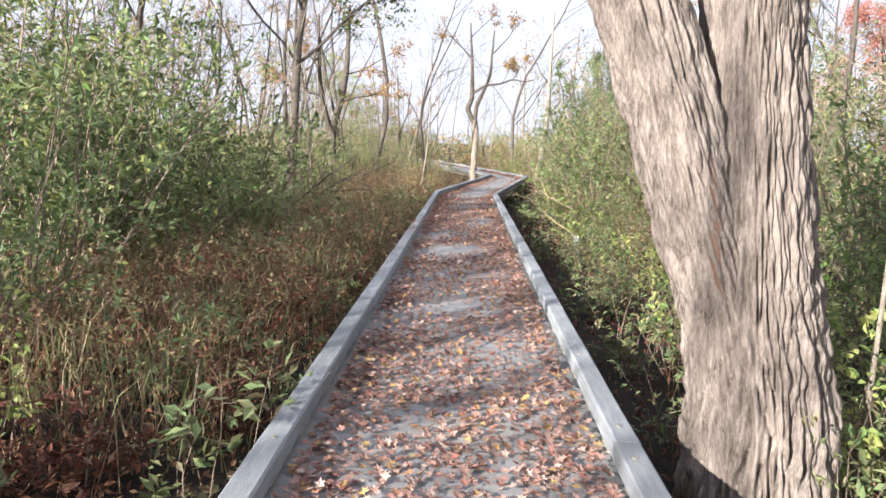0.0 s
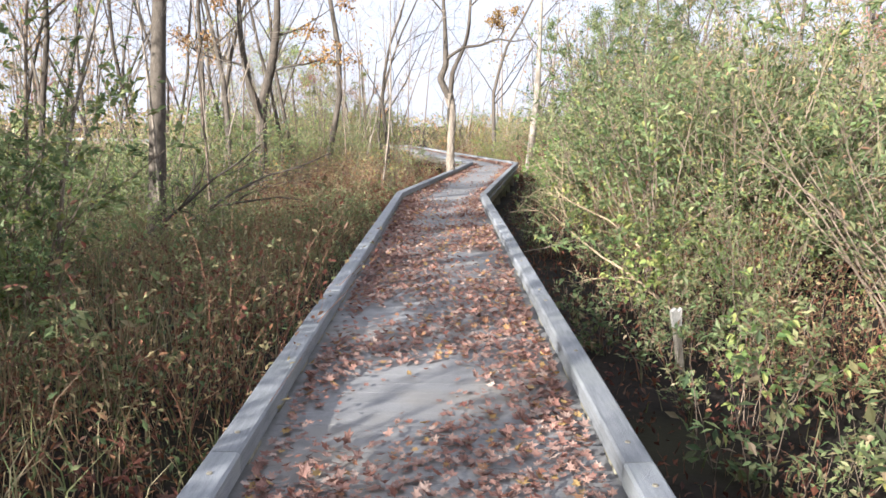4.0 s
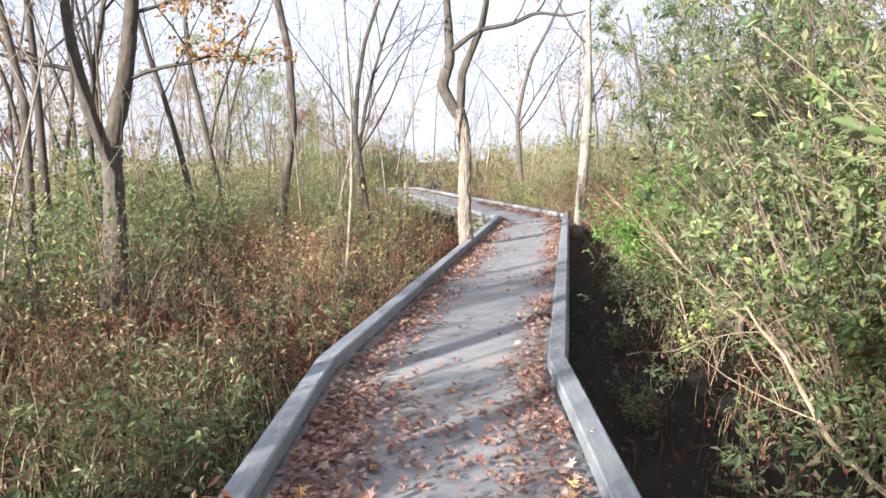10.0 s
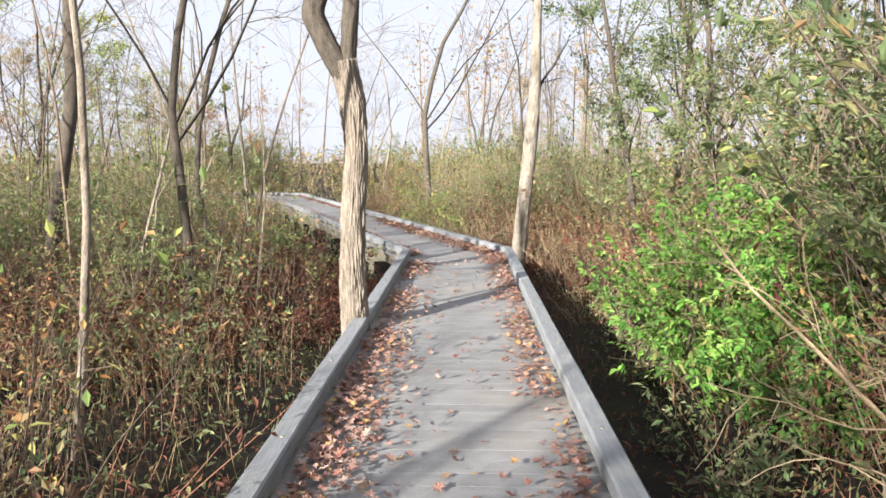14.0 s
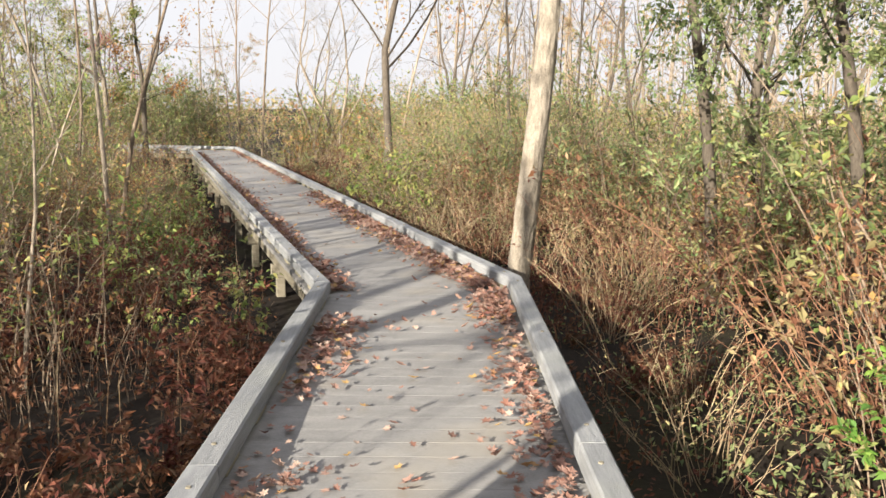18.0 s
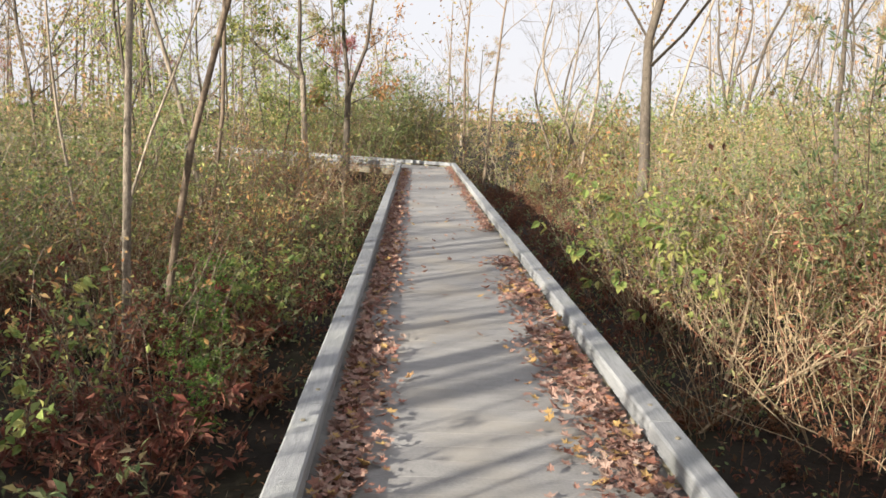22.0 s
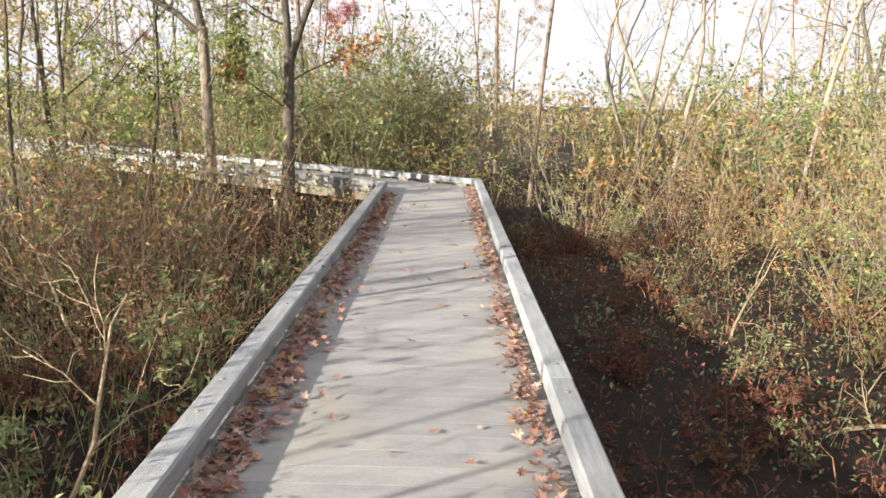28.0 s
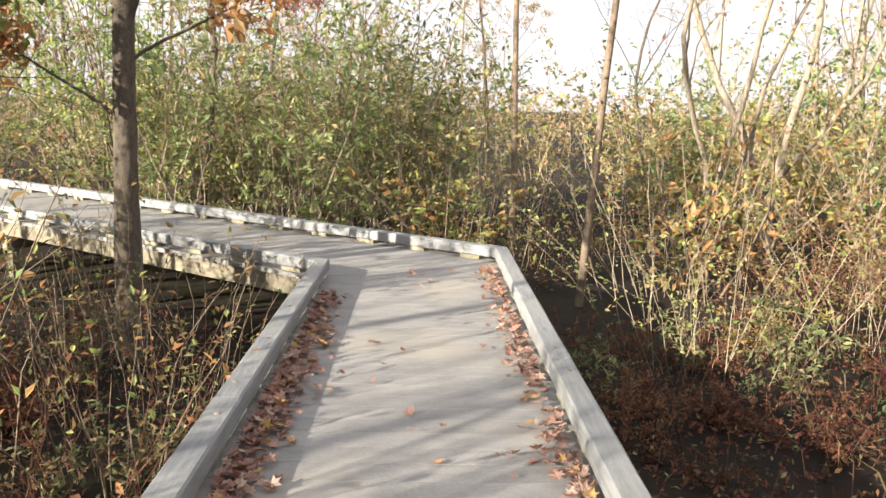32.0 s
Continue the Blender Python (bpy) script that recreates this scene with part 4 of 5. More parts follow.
# towards and past the first bend
row("green", 9, 16.5, 2.4, 6.0, 20, 0.9, 1.25, 1.0)
row("willow", 16, 22, 2.5, 5.5, 18, 0.75, 1.15, 1.1)
row("bramble", 16, 22, 2.6, 3.6, 8, 0.7, 0.9, 1.2)
row("willow", 10, 22, 2.8, 6.5, 12, 0.9, 1.15, 1.1)
row("bigleaf", 9, 19, 1.7, 2.5, 8, 0.55, 0.75, 0.5)
row("bramble", 9, 24, 2.4, 3.6, 14, 0.8, 1.1, 1.2)
row("green", 14, 27, -7.5, -2.3, 36, 0.5, 0.85, 0.8)
row("bramble", 15, 26, -6.0, -1.7, 20, 0.7, 1.1)
row("bramble", 26, 36, -7.0, -3.6, 14, 0.7, 1.1)
row("thicket", 15, 28, -10, -5, 16, 0.8, 1.0, 1.0)
row("rust", 16, 26, -4.5, -1.1, 30, 0.8, 1.2)
row("rust", 25, 37, -4.5, -1.1, 80, 0.8, 1.3)
row("forb", 14, 25, -3.4, -1.1, 36, 0.7, 1.2)
row("forb", 34, 40, -3.2, -1.2, 22, 0.7, 1.1)
for x, y, s in ((2.95, 23.8, 1.0), (3.4, 24.6, 1.1), (3.0, 22.9, 0.9), (3.8, 23.8, 1.2), (3.2, 22.1, 0.75), (3.7, 25.6, 0.9), (3.3, 24.1, 1.0), (4.2, 24.6, 1.2)):
    put("bright", x, y, s)
row("willow", 12, 30, 4.6, 9.0, 16, 1.3, 1.6, 2.5)
row("green", 12, 32, 3.6, 8.0, 12, 1.3, 1.6, 2.2)
row("green", 19, 30, 3.4, 6.5, 16, 0.8, 1.15, 1.0)
row("bramble", 20, 30, 2.6, 5.5, 16, 1.3, 1.7, 1.0)
row("willow", 24, 37, 4.0, 6.5, 18, 0.8, 1.1, 1.1)
row("willow", 19, 27, 3.7, 6.0, 10, 1.2, 1.5, 2.0)
# third stretch
row("thicket", 27, 48, -9, -3.6, 38, 0.75, 1.05, 1.0)
row("green", 26, 48, -9, -3.8, 24, 0.55, 0.82, 1.2)
row("willow", 33, 48, -9, -4.6, 10, 0.55, 0.75, 1.2)
row("bramble", 28, 40, 2.5, 5.5, 48, 0.9, 1.45, 0.6)
row("rust", 27, 50, 1.5, 4.2, 64, 0.4, 0.8)
row("thicket", 29, 38, 4.8, 10, 20, 0.75, 1.1, 1.0)
row("thicket", 38, 50, 5.2, 11, 40, 0.8, 1.2, 1.0)
row("green", 31, 46, 3.4, 6.5, 18, 0.5, 0.8, 0.9)
row("bigleaf", 29, 38, -2.6, -1.2, 12, 0.5, 0.8, 0.3)
row("forb", 31, 38, -3.2, -1.1, 24, 0.6, 1.0)
for x, y, q in ((-1.15, 33.6, 0.38), (-1.5, 34.5, 0.45), (-0.8, 32.8, 0.3), (-2.0, 35.4, 0.4)):
    put("bright", x, y, q)
row("bigleaf", 34, 40, 1.9, 2.8, 4, 0.8, 1.0, 0.6)
row("orange", 35, 50, 3.3, 6.5, 26, 0.5, 0.95, 0.5)
for x, y, s in ((2.2, 37.3, 0.8), (2.7, 36.5, 0.85), (2.9, 38.2, 0.8)):
    put("thicket", x, y, s)
for x, y, s in ((2.0, 37.0, 1.1), (2.5, 37.8, 1.15), (2.4, 35.8, 1.0)):
    put("bigleaf", x, y, s)
row("forb", 28, 50, 1.2, 3.2, 34, 0.35, 0.75)
row("rust", 28, 50, 1.15, 2.6, 60, 0.5, 0.8, 0.25)
row("forb", 33, 50, 2.4, 5.0, 20, 0.6, 1.0, 0.9)
row("bramble", 36, 46, -4.5, -1.5, 22, 0.7, 1.0, 0.6)
for _ in range(16):
    put("cane", rng.uniform(-6.4, -3.7), rng.uniform(43.2, 46.6), rng.uniform(0.9, 1.3))
row("cane", 27, 42, -5.5, -1.8, 26, 0.7, 1.1, 0.8)
row("cane", 14, 25, -6.0, -1.8, 18, 0.7, 1.1, 0.8)
row("cane", 20, 31, 2.4, 5.0, 14, 0.9, 1.4, 0.9)
row("cane", 40, 50, 4.6, 7.0, 12, 0.7, 1.0, 0.9)
row("orange", 36, 46, -5.0, -1.6, 12, 0.6, 0.9, 0.5)
row("rust", 37, 46, -4.0, -1.1, 26, 0.6, 1.0)
row("forb", 38, 46, -3.0, -1.1, 24, 0.7, 1.2)
for x, y, k, s in ((-3.2, 38.8, "green", 0.65), (-3.9, 39.7, "thicket", 0.95), (-4.6, 38.6, "green", 0.9), (-3.3, 33.2, "thicket", 0.9), (-4.2, 34.4, "green", 0.85), (-4.9, 32.4, "green", 0.95), (-3.7, 36.0, "thicket", 0.9), (-5.6, 24.6, "green", 1.1), (-6.3, 26.0, "green", 1.15), (-5.4, 27.4, "willow", 0.9), (-6.8, 27.6, "green", 1.2), (-6.0, 29.2, "thicket", 1.2), (-5.0, 46.4, "cane", 1.5), (-5.6, 47.0, "green", 0.8), (-6.3, 46.0, "thicket", 0.9), (-4.9, 45.2, "cane", 1.3), (-6.6, 47.4, "orange", 1.8), (-3.9, 44.4, "bramble", 1.2), (-8.4, 47.2, "thicket", 1.3)):
    put(k, x, y, s)
for _ in range(18):                                  # tall growth right behind the last stretch
    x, y = rng.uniform(-9, -3.6), rng.uniform(53, 57)
    if off_walk(x, y) > 1.7:
        put(["thicket", "green", "willow", "thicket", "orange"][rng.integers(5)], x, y, rng.uniform(1.3, 1.6))
for _ in range(16):
    x, y = rng.uniform(-1.2, 3.0), rng.uniform(48.6, 53)
    if off_walk(x, y) > 1.5:
        put(["thicket", "bramble", "thicket", "orange", "bramble"][rng.integers(5)], x, y, rng.uniform(0.7, 1.0))
for _ in range(120):                                 # the tan thicket beyond the last bend
    x, y = rng.uniform(-18, 13), rng.uniform(51, 60)
    if off_walk(x, y) > 1.7:
        k = ["thicket", "thicket", "thicket", "green", "orange"][rng.integers(5)]
        put(k, x, y, rng.uniform(1.1, 1.45) if k != "orange" else 1.9)
for x, y, q in ((2.35, 33.6, 0.8), (2.75, 34.6, 0.95), (2.5, 35.6, 0.9), (3.2, 33.4, 1.1), (3.3, 35.4, 1.1), (2.2, 36.3, 0.7), (3.9, 31.6, 0.95), (3.6, 32.4, 0.9), (3.7, 30.2, 0.9), (4.3, 30.9, 1.0), (3.4, 29.3, 0.75), (2.9, 26.4, 0.7), (3.2, 27.3, 0.8), (2.9, 12.4, 0.8), (3.1, 15.4, 0.8), (-4.6, 43.6, 0.9), (-4.0, 44.8, 0.9), (-2.9, 42.6, 0.6)):
    put("spray", x, y, q)
for k, count in (("rust", 18), ("forb", 9), ("cane", 5), ("bramble", 5)):    # under the last bend
    for _ in range(count):
        x, y = rng.uniform(-7.2, -3.1), rng.uniform(45.2, 49.0)
        if off_walk(x, y) > HALF + 0.35:
            put(k, x, y, rng.uniform(0.6, 0.95))
# ---- dead branches caught in the undergrowth ----
def dead_branch(seed, x, y, length, head, rise, thick=0.016, bark="twig_tan", label="bare pale dead branch lying in the undergrowth"):
    r = np.random.default_rng(seed)
    wood, tips = [], []
    branches(r, (0, 0, 0), (math.sin(radians(head)), math.cos(radians(head)), rise), length, thick, 2, wood, tips, 0.13, 0.0, 4, 0.7, 0.15)
    v, f = joined([tube(p, np.maximum(q, 0.0025), 5, False) for p, q in wood])
    return thing("dead_branch", pose(x, y, ground_z(x, y) - 0.02), label, "branch", "dead branches", me=mesh("dead_branch", v, f, M[bark]))


for i, (x, y, ln, hd, rs) in enumerate(((2.2, 9.6, 1.6, -40, 0.7), (2.6, 11.6, 2.0, -20, 0.9), (2.3, 15.0, 1.9, -30, 0.8), (2.9, 17.4, 2.2, -50, 0.9), (2.4, 19.2, 1.7, 10, 0.8), (3.2, 20.2, 2.2, -70, 0.7), (-2.4, 13.0, 1.6, 60, 0.4), (-3.0, 17.0, 1.8, 40, 0.5), (-2.6, 29.5, 1.5, 80, 0.25), (-2.2, 40.0, 1.5, 30, 0.6), (-3.6, 42.5, 1.4, -60, 0.5), (2.2, 33.5, 1.7, 50, 0.5), (2.6, 34.8, 1.9, 15, 0.7), (1.5, 42.5, 1.3, 60, 0.2), (1.2, 44.5, 1.4, 20, 0.4), (3.6, 32.4, 1.6, 40, 0.6))):
    dead_branch(300 + i, x, y, ln, hd, rs)
for i, (x, y, ln, hd, rs) in enumerate(((-4.3, 12.6, 3.4, 72, 0.62), (-4.6, 13.4, 3.0, 95, 0.5), (-3.9, 11.4, 2.4, 60, 0.75))):
    dead_branch(340 + i, x, y, ln, hd, rs, 0.03, "bark_grey", "bare dark dead branch leaning over the undergrowth")


# ---- far woods, undergrowth, grass, dead stems and litter ----
def far_wood(count):
    r = np.random.default_rng(77)
    pieces, at = [], []
    for _ in range(count):
        a, q = radians(r.uniform(-125, 125)), r.uniform(52, 105)
        x, y = q * math.sin(a), 26 + q * math.cos(a)
        if -19 < math.degrees(a) < 10 and r.random() < 0.92:
            continue
        h = r.uniform(9, 16)
        p = line_of(r, (x, y, -1.0), (r.normal(0, 0.03), r.normal(0, 0.03), 1), h, 4, 0.03)
        pieces.append(tube(p, r.uniform(0.07, 0.16) * np.linspace(1, 0.25, 5), 4, False))
        for _ in range(13):
            i = r.integers(1, 5)
            w = line_of(r, p[i], (r.normal(0, 0.45), r.normal(0, 0.45), 1.0), h * r.uniform(0.12, 0.34), 4, 0.2)
            pieces.append(tube(w, 0.018 * np.linspace(1, 0.3, 5), 3, False))
        n = int(r.choice([0, 30, 80, 160]))
        if n:
            at.append(p[3] + r.normal(0, 1, (n, 3)) * [1.5, 1.5, 2.2])
    v, f = joined(pieces)
    tagged(new("far_trees", mesh("far_trees", v, f, M["bark_mid"])), "bare grey trees of the distant wood", "trees", kind="stuff")
    at = np.concatenate(at)
    n = 22000
    a, q = np.radians(r.uniform(-125, 125, n)), r.uniform(50, 100, n)
    low = np.column_stack([q * np.sin(a), 26 + q * np.cos(a), r.uniform(-0.6, 2.4, n)])
    v, f = leaf_cloud(r, np.concatenate([at, low]), r.normal(0, 0.6, (len(at) + n, 3)), 0.35, 0.7, 0.2)
    tagged(new("far_leaves", mesh("far_leaves", v, f, M["tan"])), "yellowing leaves of the distant wood", "leaves", kind="stuff")


far_wood(520)


def far_thicket(count):
    """Shrubs beyond the near ones, too far to be told apart, as one."""
    r = np.random.default_rng(78)
    parts = [[], [], []]
    arrays = []
    for ms in KIND["far"]:
        arrays.append([(np.array([v.co[:] for v in me.vertices]), [tuple(q.vertices) for q in me.polygons]) for me in ms])
    for _ in range(count):
        a, q = radians(r.uniform(-100, 100)), r.uniform(20, 54)
        x, y = q * math.sin(a), 26 + q * math.cos(a)
        if off_walk(x, y) < 6:
            continue
        s, t = r.uniform(0.95, 1.45), r.uniform(0, 6.28)
        rot = np.array([[math.cos(t), -math.sin(t), 0], [math.sin(t), math.cos(t), 0], [0, 0, 1]])
        for i, (v, f) in enumerate(arrays[r.integers(2)]):
            parts[i].append((v @ rot.T * s + [x, y, ground_z(x, y)], f))
    for i, (mat, name) in enumerate(((M["twig_tan"], "far_stems"), (M["tan"], "far_thicket"), (M["yellow_green"], "far_thicket"))):
        v, f = joined(parts[i])
        tagged(new(name, mesh(name, v, f, mat)), "tan and yellow-green thicket in the distance", "shrubs", kind="stuff")


far_thicket(260)


def spots(count, s0, s1, o0, o1, keep=0.1):
    s, o = rng.uniform(s0, s1, count), rng.uniform(o0, o1, count)
    xy = np.array([beside(a, b) for a, b in zip(s, o)])
    xy = xy[off_walk_np(xy) > HALF + keep]
    return xy, np.array([ground_z(x, y) for x, y in xy])


def undergrowth(count, s0, s1, o0, o1, high, size, mat, label, slim=0.45):
    """Leaves of low plants, heaped unevenly above the soil."""
    xy, z = spots(count, s0, s1, o0, o1, 0.06)
    e = np.array([0.35 + 0.65 * max(0, 0.5 + noise.noise((x * 1.3, y * 1.3, 8.0)) * 1.2) for x, y in xy])
    d = np.clip((off_walk_np(xy) - HALF) / 0.5, 0.25, 1)
    h = rng.power(0.8, len(xy)) * high * e * d
    v, f = leaf_cloud(rng, np.column_stack([xy, z + h]), rng.normal(0, 0.7, (len(xy), 3)), size, slim, 0.1)
    tagged(new("undergrowth", mesh("undergrowth", v, f, mat)), label, "plants", kind="stuff")


undergrowth(9000, 27, 52, 0.8, 3.6, 0.2, 0.045, M["rust"], "dark brown litter and stems on the wet ground")
undergrowth(3000, 27, 52, 1.2, 4.0, 0.28, 0.045, M["green"], "low green weeds on the wet ground")
undergrowth(7000, 43, 54, -6, -0.8, 0.22, 0.045, M["rust"], "dark brown litter and stems on the wet ground")
undergrowth(2500, 43, 54, -6, -0.8, 0.3, 0.045, M["green"], "low green weeds on the wet ground")
undergrowth(4000, -7, 14, 0.8, 2.4, 0.2, 0.045, M["rust"], "dark brown litter and stems on the wet ground")
undergrowth(16000, -7, 7, -5, -0.8, 0.5, 0.05, M["rust"], "rust-brown dead ferns and leaves on the marsh floor")
undergrowth(11000, 2, 17, -6, -0.8, 0.7, 0.05, M["green"], "low green weeds among dead stems")
undergrowth(11000, 4, 18, -6, -0.8, 0.6, 0.045, M["rust"], "brown dying weeds in the marsh")
undergrowth(9000, -7, 22, 1.8, 5, 0.5, 0.05, M["green"], "low green weeds in the shade")
undergrowth(15000, -7, 30, 0.8, 5, 0.3, 0.05, M["rust"], "dead brown leaves in the shade")
undergrowth(24000, 16, 38, -6, -0.8, 0.5, 0.045, M["rust"], "red-brown dead ferns on the marsh floor")
undergrowth(6000, 14, 26, -6, -0.8, 0.55, 0.05, M["green"], "low green weeds among dead ferns")
undergrowth(5500, 33, 46, -6, -0.8, 0.5, 0.045, M["green"], "low green weeds among dead ferns")
undergrowth(9000, 38, 46, -7, -0.8, 0.5, 0.045, M["rust"], "brown dying weeds in the marsh")
undergrowth(20000, 26, 53, 0.8, 7, 0.4, 0.045, M["rust"], "brown dying weeds in the marsh")
undergrowth(7000, 27, 54, 4.0, 8, 0.6, 0.045, M["tan"], "tan and yellow low growth")
undergrowth(6000, 20, 29, 1.4, 5, 0.4, 0.05, M["green"], "low green weeds in the shade")
undergrowth(6000, 27, 53, 2.4, 6, 0.5, 0.045, M["green"], "low green weeds among dead stems")


def blades(name, count, s0, s1, o0, o1, h0, h1, width, mat, label, lean=0.9):
    xy, z = spots(count, s0, s1, o0, o1, 0.15)
    n = len(xy)
    z = z - 0.02
    h = rng.uniform(h0, h1, n) * np.clip((off_walk_np(xy) - HALF) / 0.8, 0.35, 1)
    a = rng.uniform(0, 2 * math.pi, n)
    ln = lean * rng.uniform(0.1, 1, n) * h
    d = np.stack([np.cos(a), np.sin(a)], 1)
    b = rng.uniform(0, math.pi, n)
    w = np.stack([np.cos(b), np.sin(b)], 1) * width * rng.uniform(0.6, 1.4, n)[:, None] / 2
    base = np.column_stack([xy, z])
    mid = np.column_stack([xy + d * (ln * 0.35)[:, None], z + h * 0.6])
    top = np.column_stack([xy + d * ln[:, None], z + h * rng.uniform(0.75, 1, n)])
    w3 = np.column_stack([w, np.zeros(n)])
    v = np.stack([base - w3, base + w3, mid + w3 * 0.8, mid - w3 * 0.8, top], 1).reshape(-1, 3)
    k = np.arange(n) * 5
    f = np.stack([k, k + 1, k + 2, k, k + 2, k + 3, k + 3, k + 2, k + 4], 1).reshape(-1, 3)
    return tagged(new(name, mesh(name, v, f, mat)), label, "grass", kind="stuff")


blades("sedge_grass", 9000, 0, 17, -5.0, -0.9, 0.3, 0.8, 0.009, M["sedge"], "green and brown sedge growing beside the boardwalk")
blades("sedge_grass", 1500, -6, 26, 1.2, 4.0, 0.15, 0.4, 0.009, M["sedge"], "low sedge and weeds in the shade")
blades("sedge_grass", 2600, 17, 26, -6.0, -0.9, 0.2, 0.5, 0.009, M["sedge"], "brown and green sedge in the marsh")
blades("sedge_grass", 4500, 36, 46, -6.0, -0.9, 0.2, 0.55, 0.009, M["sedge"], "brown and green sedge in the marsh")
blades("sedge_grass", 2200, 27, 52, 2.4, 7.0, 0.15, 0.4, 0.009, M["sedge"], "brown and green sedge in the marsh")
blades("dry_stems", 1800, -6, 30, -6, -0.9, 0.3, 0.9, 0.006, M["straw"], "dry tan stems standing in the undergrowth", 0.6)
blades("dry_stems", 3000, 3, 18, -7, -1.2, 0.3, 0.75, 0.007, M["straw"], "pale dry grass and stems beside the boardwalk", 0.6)
blades("dark_stems", 1500, -6, 52, 0.9, 2.4, 0.12, 0.4, 0.008, M["twig_red"], "dark red-brown dead stems beside the kerb", 0.7)
blades("dry_stems", 900, 28, 56, 4.5, 9, 0.4, 1.0, 0.006, M["straw"], "dry tan stems standing in the undergrowth", 0.6)


def fallen(name, at, size, label):
    """Lobed fallen leaves, each curled a little and lying at its own tilt."""
    n = len(at)
    star = [(0.0, -0.5), (0.12, -0.2), (0.45, -0.28), (0.32, -0.02), (0.5, 0.2), (0.2, 0.18), (0.0, 0.55), (-0.2, 0.18), (-0.5, 0.2), (-0.32, -0.02), (-0.45, -0.28), (-0.12, -0.2)]
    star = np.array(star)
    a = rng.uniform(0, 2 * math.pi, n)
    s = size * rng.uniform(0.6, 1.25, n)
    cup = rng.uniform(-0.05, 0.5, n)
    tx, ty = rng.normal(0, 0.28, n), rng.normal(0, 0.28, n)
    x = star[None, :, 0] * s[:, None] * rng.uniform(0.75, 1.05, n)[:, None]
    y = star[None, :, 1] * s[:, None]
    z = (star[None, :, 0] ** 2 + star[None, :, 1] ** 2 * 0.5) * cup[:, None] * s[:, None] * 1.6
    z = z + x * tx[:, None] + y * ty[:, None]
    z = z - z.min(1)[:, None]
    c, q = np.cos(a)[:, None], np.sin(a)[:, None]
    v = np.stack([x * c - y * q + at[:, 0:1], x * q + y * c + at[:, 1:2], z + at[:, 2:3]], 2)
    mid = np.column_stack([at[:, :2], z.min(1) + at[:, 2] + 0.002])
    v = np.concatenate([mid[:, None], v], 1).reshape(-1, 3)
    k = np.arange(n)[:, None] * 13
    f = np.concatenate([np.stack([k + 0, k + 1 + i, k + 1 + (i + 1) % 12], 2) for i in range(12)], 1).reshape(-1, 3)
    return tagged(new(name, mesh(name, v, f, M["litter"])), label, "leaves", kind="stuff")


def strewn(count, s0, s1, edge, inner=HALF - RAIL_W - 0.03, heap=0.02):
    """Places of leaves on the deck; edge: how strongly they gather along the kerbs (-: left only, +: right only, None: all over)."""
    s = rng.uniform(s0, s1, count)
    if edge is None:
        o = rng.uniform(-inner, inner, count)
    else:
        o = inner - np.abs(rng.normal(0, abs(edge), count))
        o = np.clip(o, -inner, inner) * (1 if edge > 0 else -1)
    clump = np.array([noise.noise((a * 0.9, b * 1.4, 5.0)) for a, b in zip(s, o)]) + rng.normal(0, 0.22, count)
    keep = clump > (-0.12 if edge is None else -0.26)
    s, o = s[keep], o[keep]
    xy = np.array([beside(a, b) for a, b in zip(s, o)])
    return np.column_stack([xy, 0.003 + rng.uniform(0, heap, len(xy))])


fallen("leaf_litter", np.concatenate([strewn(23000, -8, 12.5, None), strewn(1800, 12, 16, None), strewn(4200, -8, 16, 0.2, heap=0.05), strewn(4200, -8, 16, -0.2, heap=0.05)]), 0.045, "red-brown fallen maple leaves strewn over the deck")
fallen("leaf_litter", np.concatenate([strewn(420, 15, 29, None), strewn(5000, 13, 28, -0.17, heap=0.04), strewn(2800, 15, 29, 0.12, heap=0.04)]), 0.05, "fallen leaves gathered along the kerbs")
fallen("leaf_litter", np.concatenate([strewn(260, 29, 50, None), strewn(5200, 29, 40, -0.1, heap=0.04), strewn(2600, 40, 49, -0.085, heap=0.03), strewn(4200, 28, 36, 0.14, heap=0.06), strewn(1700, 38, 50, 0.07, heap=0.04)]), 0.052, "dry brown leaves heaped along the kerbs")

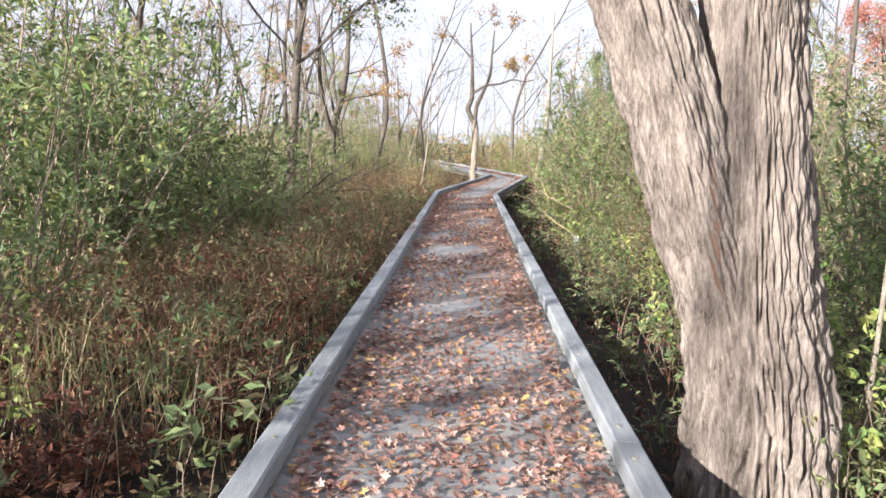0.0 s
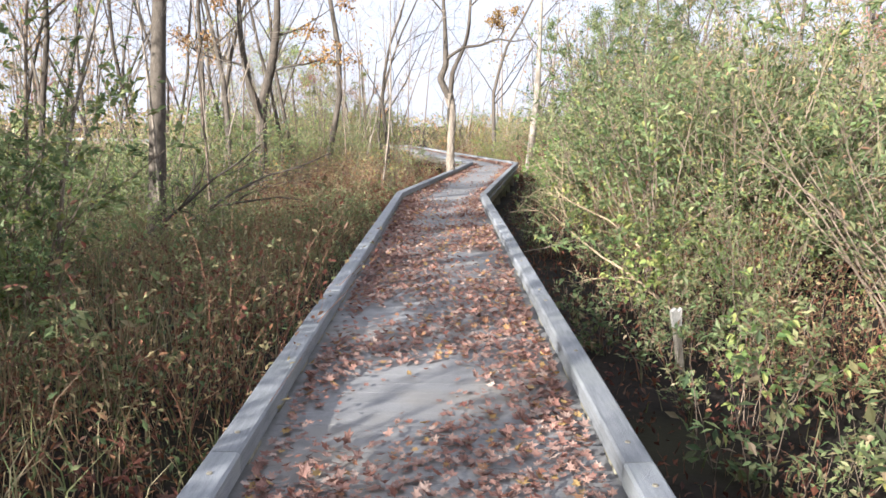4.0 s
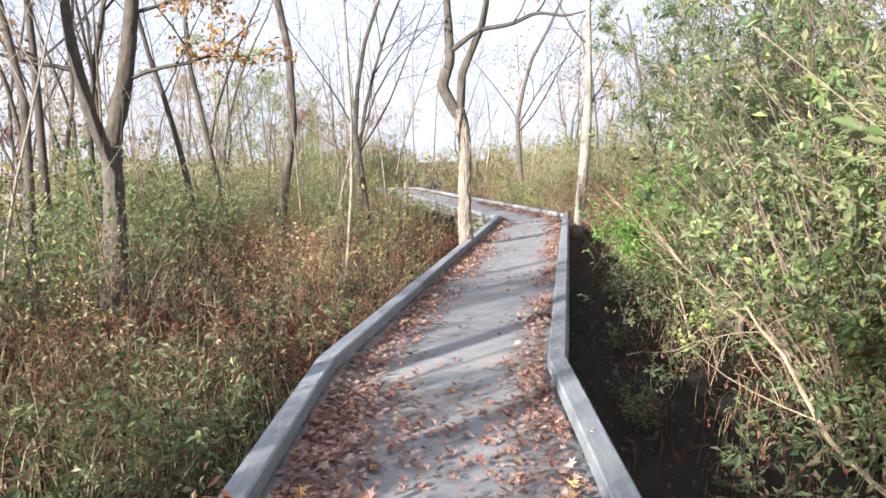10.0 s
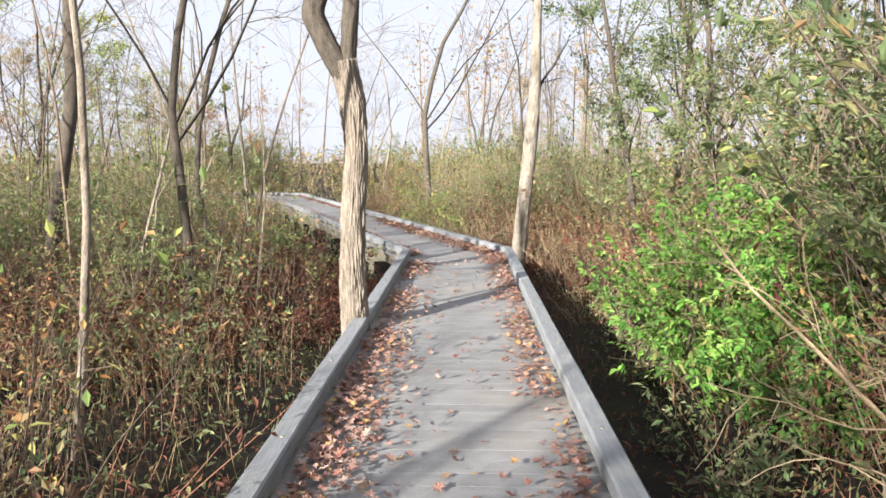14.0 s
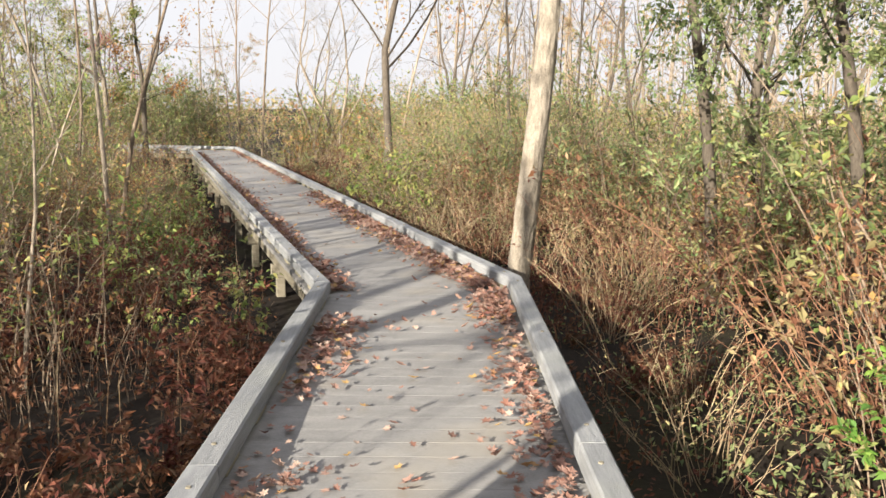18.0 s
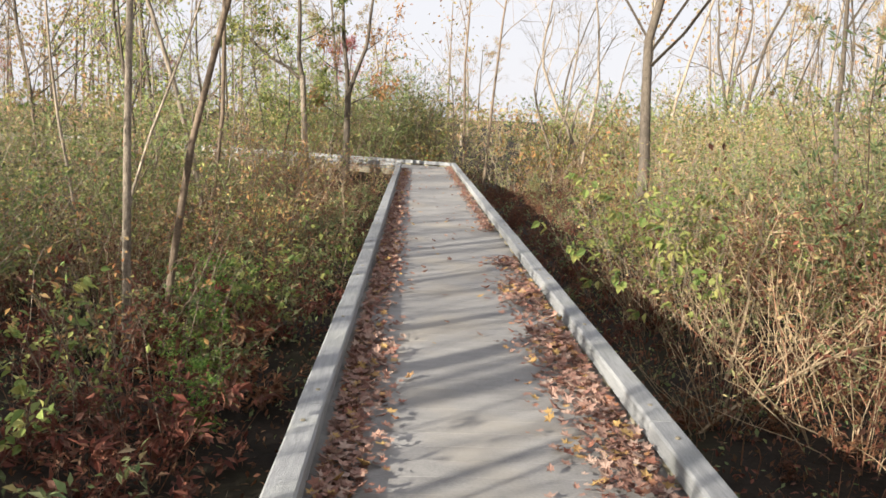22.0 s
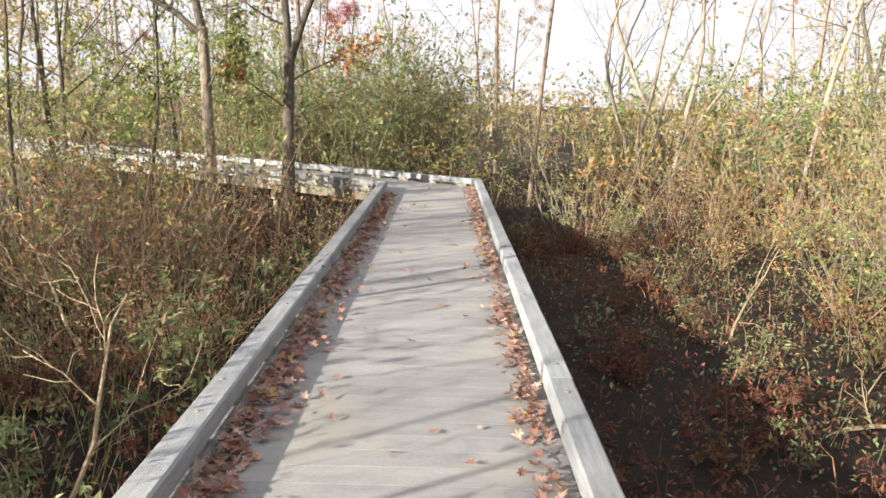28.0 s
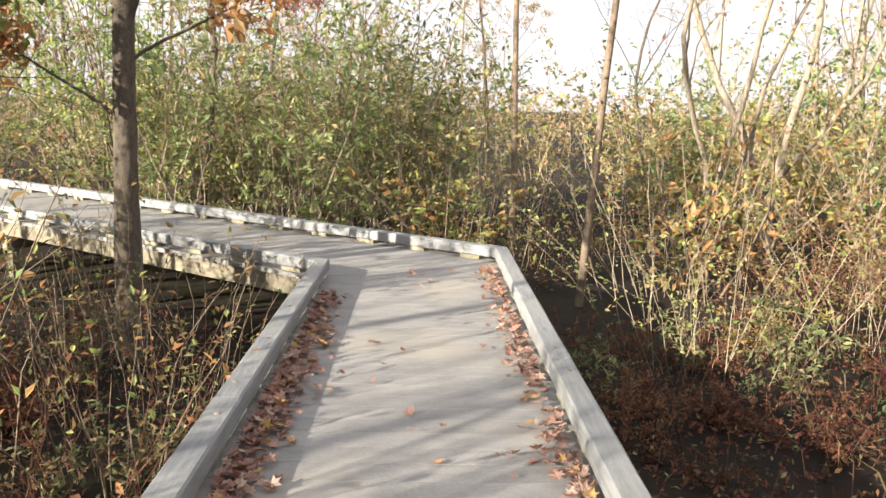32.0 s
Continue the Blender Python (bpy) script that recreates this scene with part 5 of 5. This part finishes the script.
# ---- a broken stake beside the walk ----
sx, sy = 1.66, 7.65
stake = thing("marker_stake", pose(sx, sy, ground_z(sx, sy), 4, -12, 20), "old wooden stake with a split pale top", "stake")
part("shaft", mesh_of("shaft", beam(0.05, 0.035, 0.5, 0.004, 0, 0.003), M["bark_light"]), stake, "", pose(0, 0, -0.15))
sp = bmesh.new()
pts = [(-0.03, 0, 0), (0.03, 0, 0), (0.045, 0, 0.13), (0.012, 0, 0.11), (0.0, 0, 0.14), (-0.035, 0, 0.125)]
fr = [sp.verts.new((x, -0.014, z)) for x, y, z in pts]
bk = [sp.verts.new((x, 0.014, z)) for x, y, z in pts]
sp.faces.new(fr)
sp.faces.new(list(reversed(bk)))
for i in range(len(pts)):
    sp.faces.new([fr[(i + 1) % 6], fr[i], bk[i], bk[(i + 1) % 6]])
part("split_top", mesh_of("split_top", sp, M["stake"]), stake, "pale split end grain", pose(0, 0, 0.34))

# ---- planks of the deck, piece by piece ----
for k, deck, ln, t0, t1 in DECK_PIECES:
    n_planks = int(ln / PLANK) + 1
    over = 6
    for i in range(-over, n_planks + over):
        y0, y1 = i * PLANK, (i + 1) * PLANK - 0.0015
        hw = HALF + 0.015
        n0 = Vector((-math.sin(t0), math.cos(t0)))
        n1 = Vector((-math.sin(t1), -math.cos(t1)))
        poly = [Vector((-hw, y0)), Vector((hw, y0)), Vector((hw, y1)), Vector((-hw, y1))]
        cut = poly
        cut = cut_poly(cut, Vector((0, 0.002)), n0)
        if len(cut) > 2:
            cut = cut_poly(cut, Vector((0, ln - 0.002)), n1)
        if len(cut) < 3:
            continue
        area = abs(sum(cut[j].x * cut[(j + 1) % len(cut)].y - cut[j].y * cut[(j + 1) % len(cut)].x for j in range(len(cut)))) / 2
        if area < 0.004:
            continue
        dz = rng.uniform(-0.0003, 0.0001)
        if area > 2 * hw * (PLANK - 0.0015) * 0.9995:
            part("plank", plank_meshes[rng.integers(8)], deck, "", pose(rng.uniform(-0.006, 0.006), (y0 + y1) / 2, -0.036 + dz, 0, rng.uniform(-0.02, 0.02), 180 * rng.integers(2)))
        else:
            nn = len(cut)
            v = [(q.x, q.y, dz) for q in cut] + [(q.x, q.y, dz - 0.036) for q in cut]
            f = [tuple(range(nn)), tuple(range(2 * nn - 1, nn - 1, -1))] + [((j + 1) % nn, j, j + nn, (j + 1) % nn + nn) for j in range(nn)]
            part("plank", mesh("plank", v, f, M["plank"]), deck)
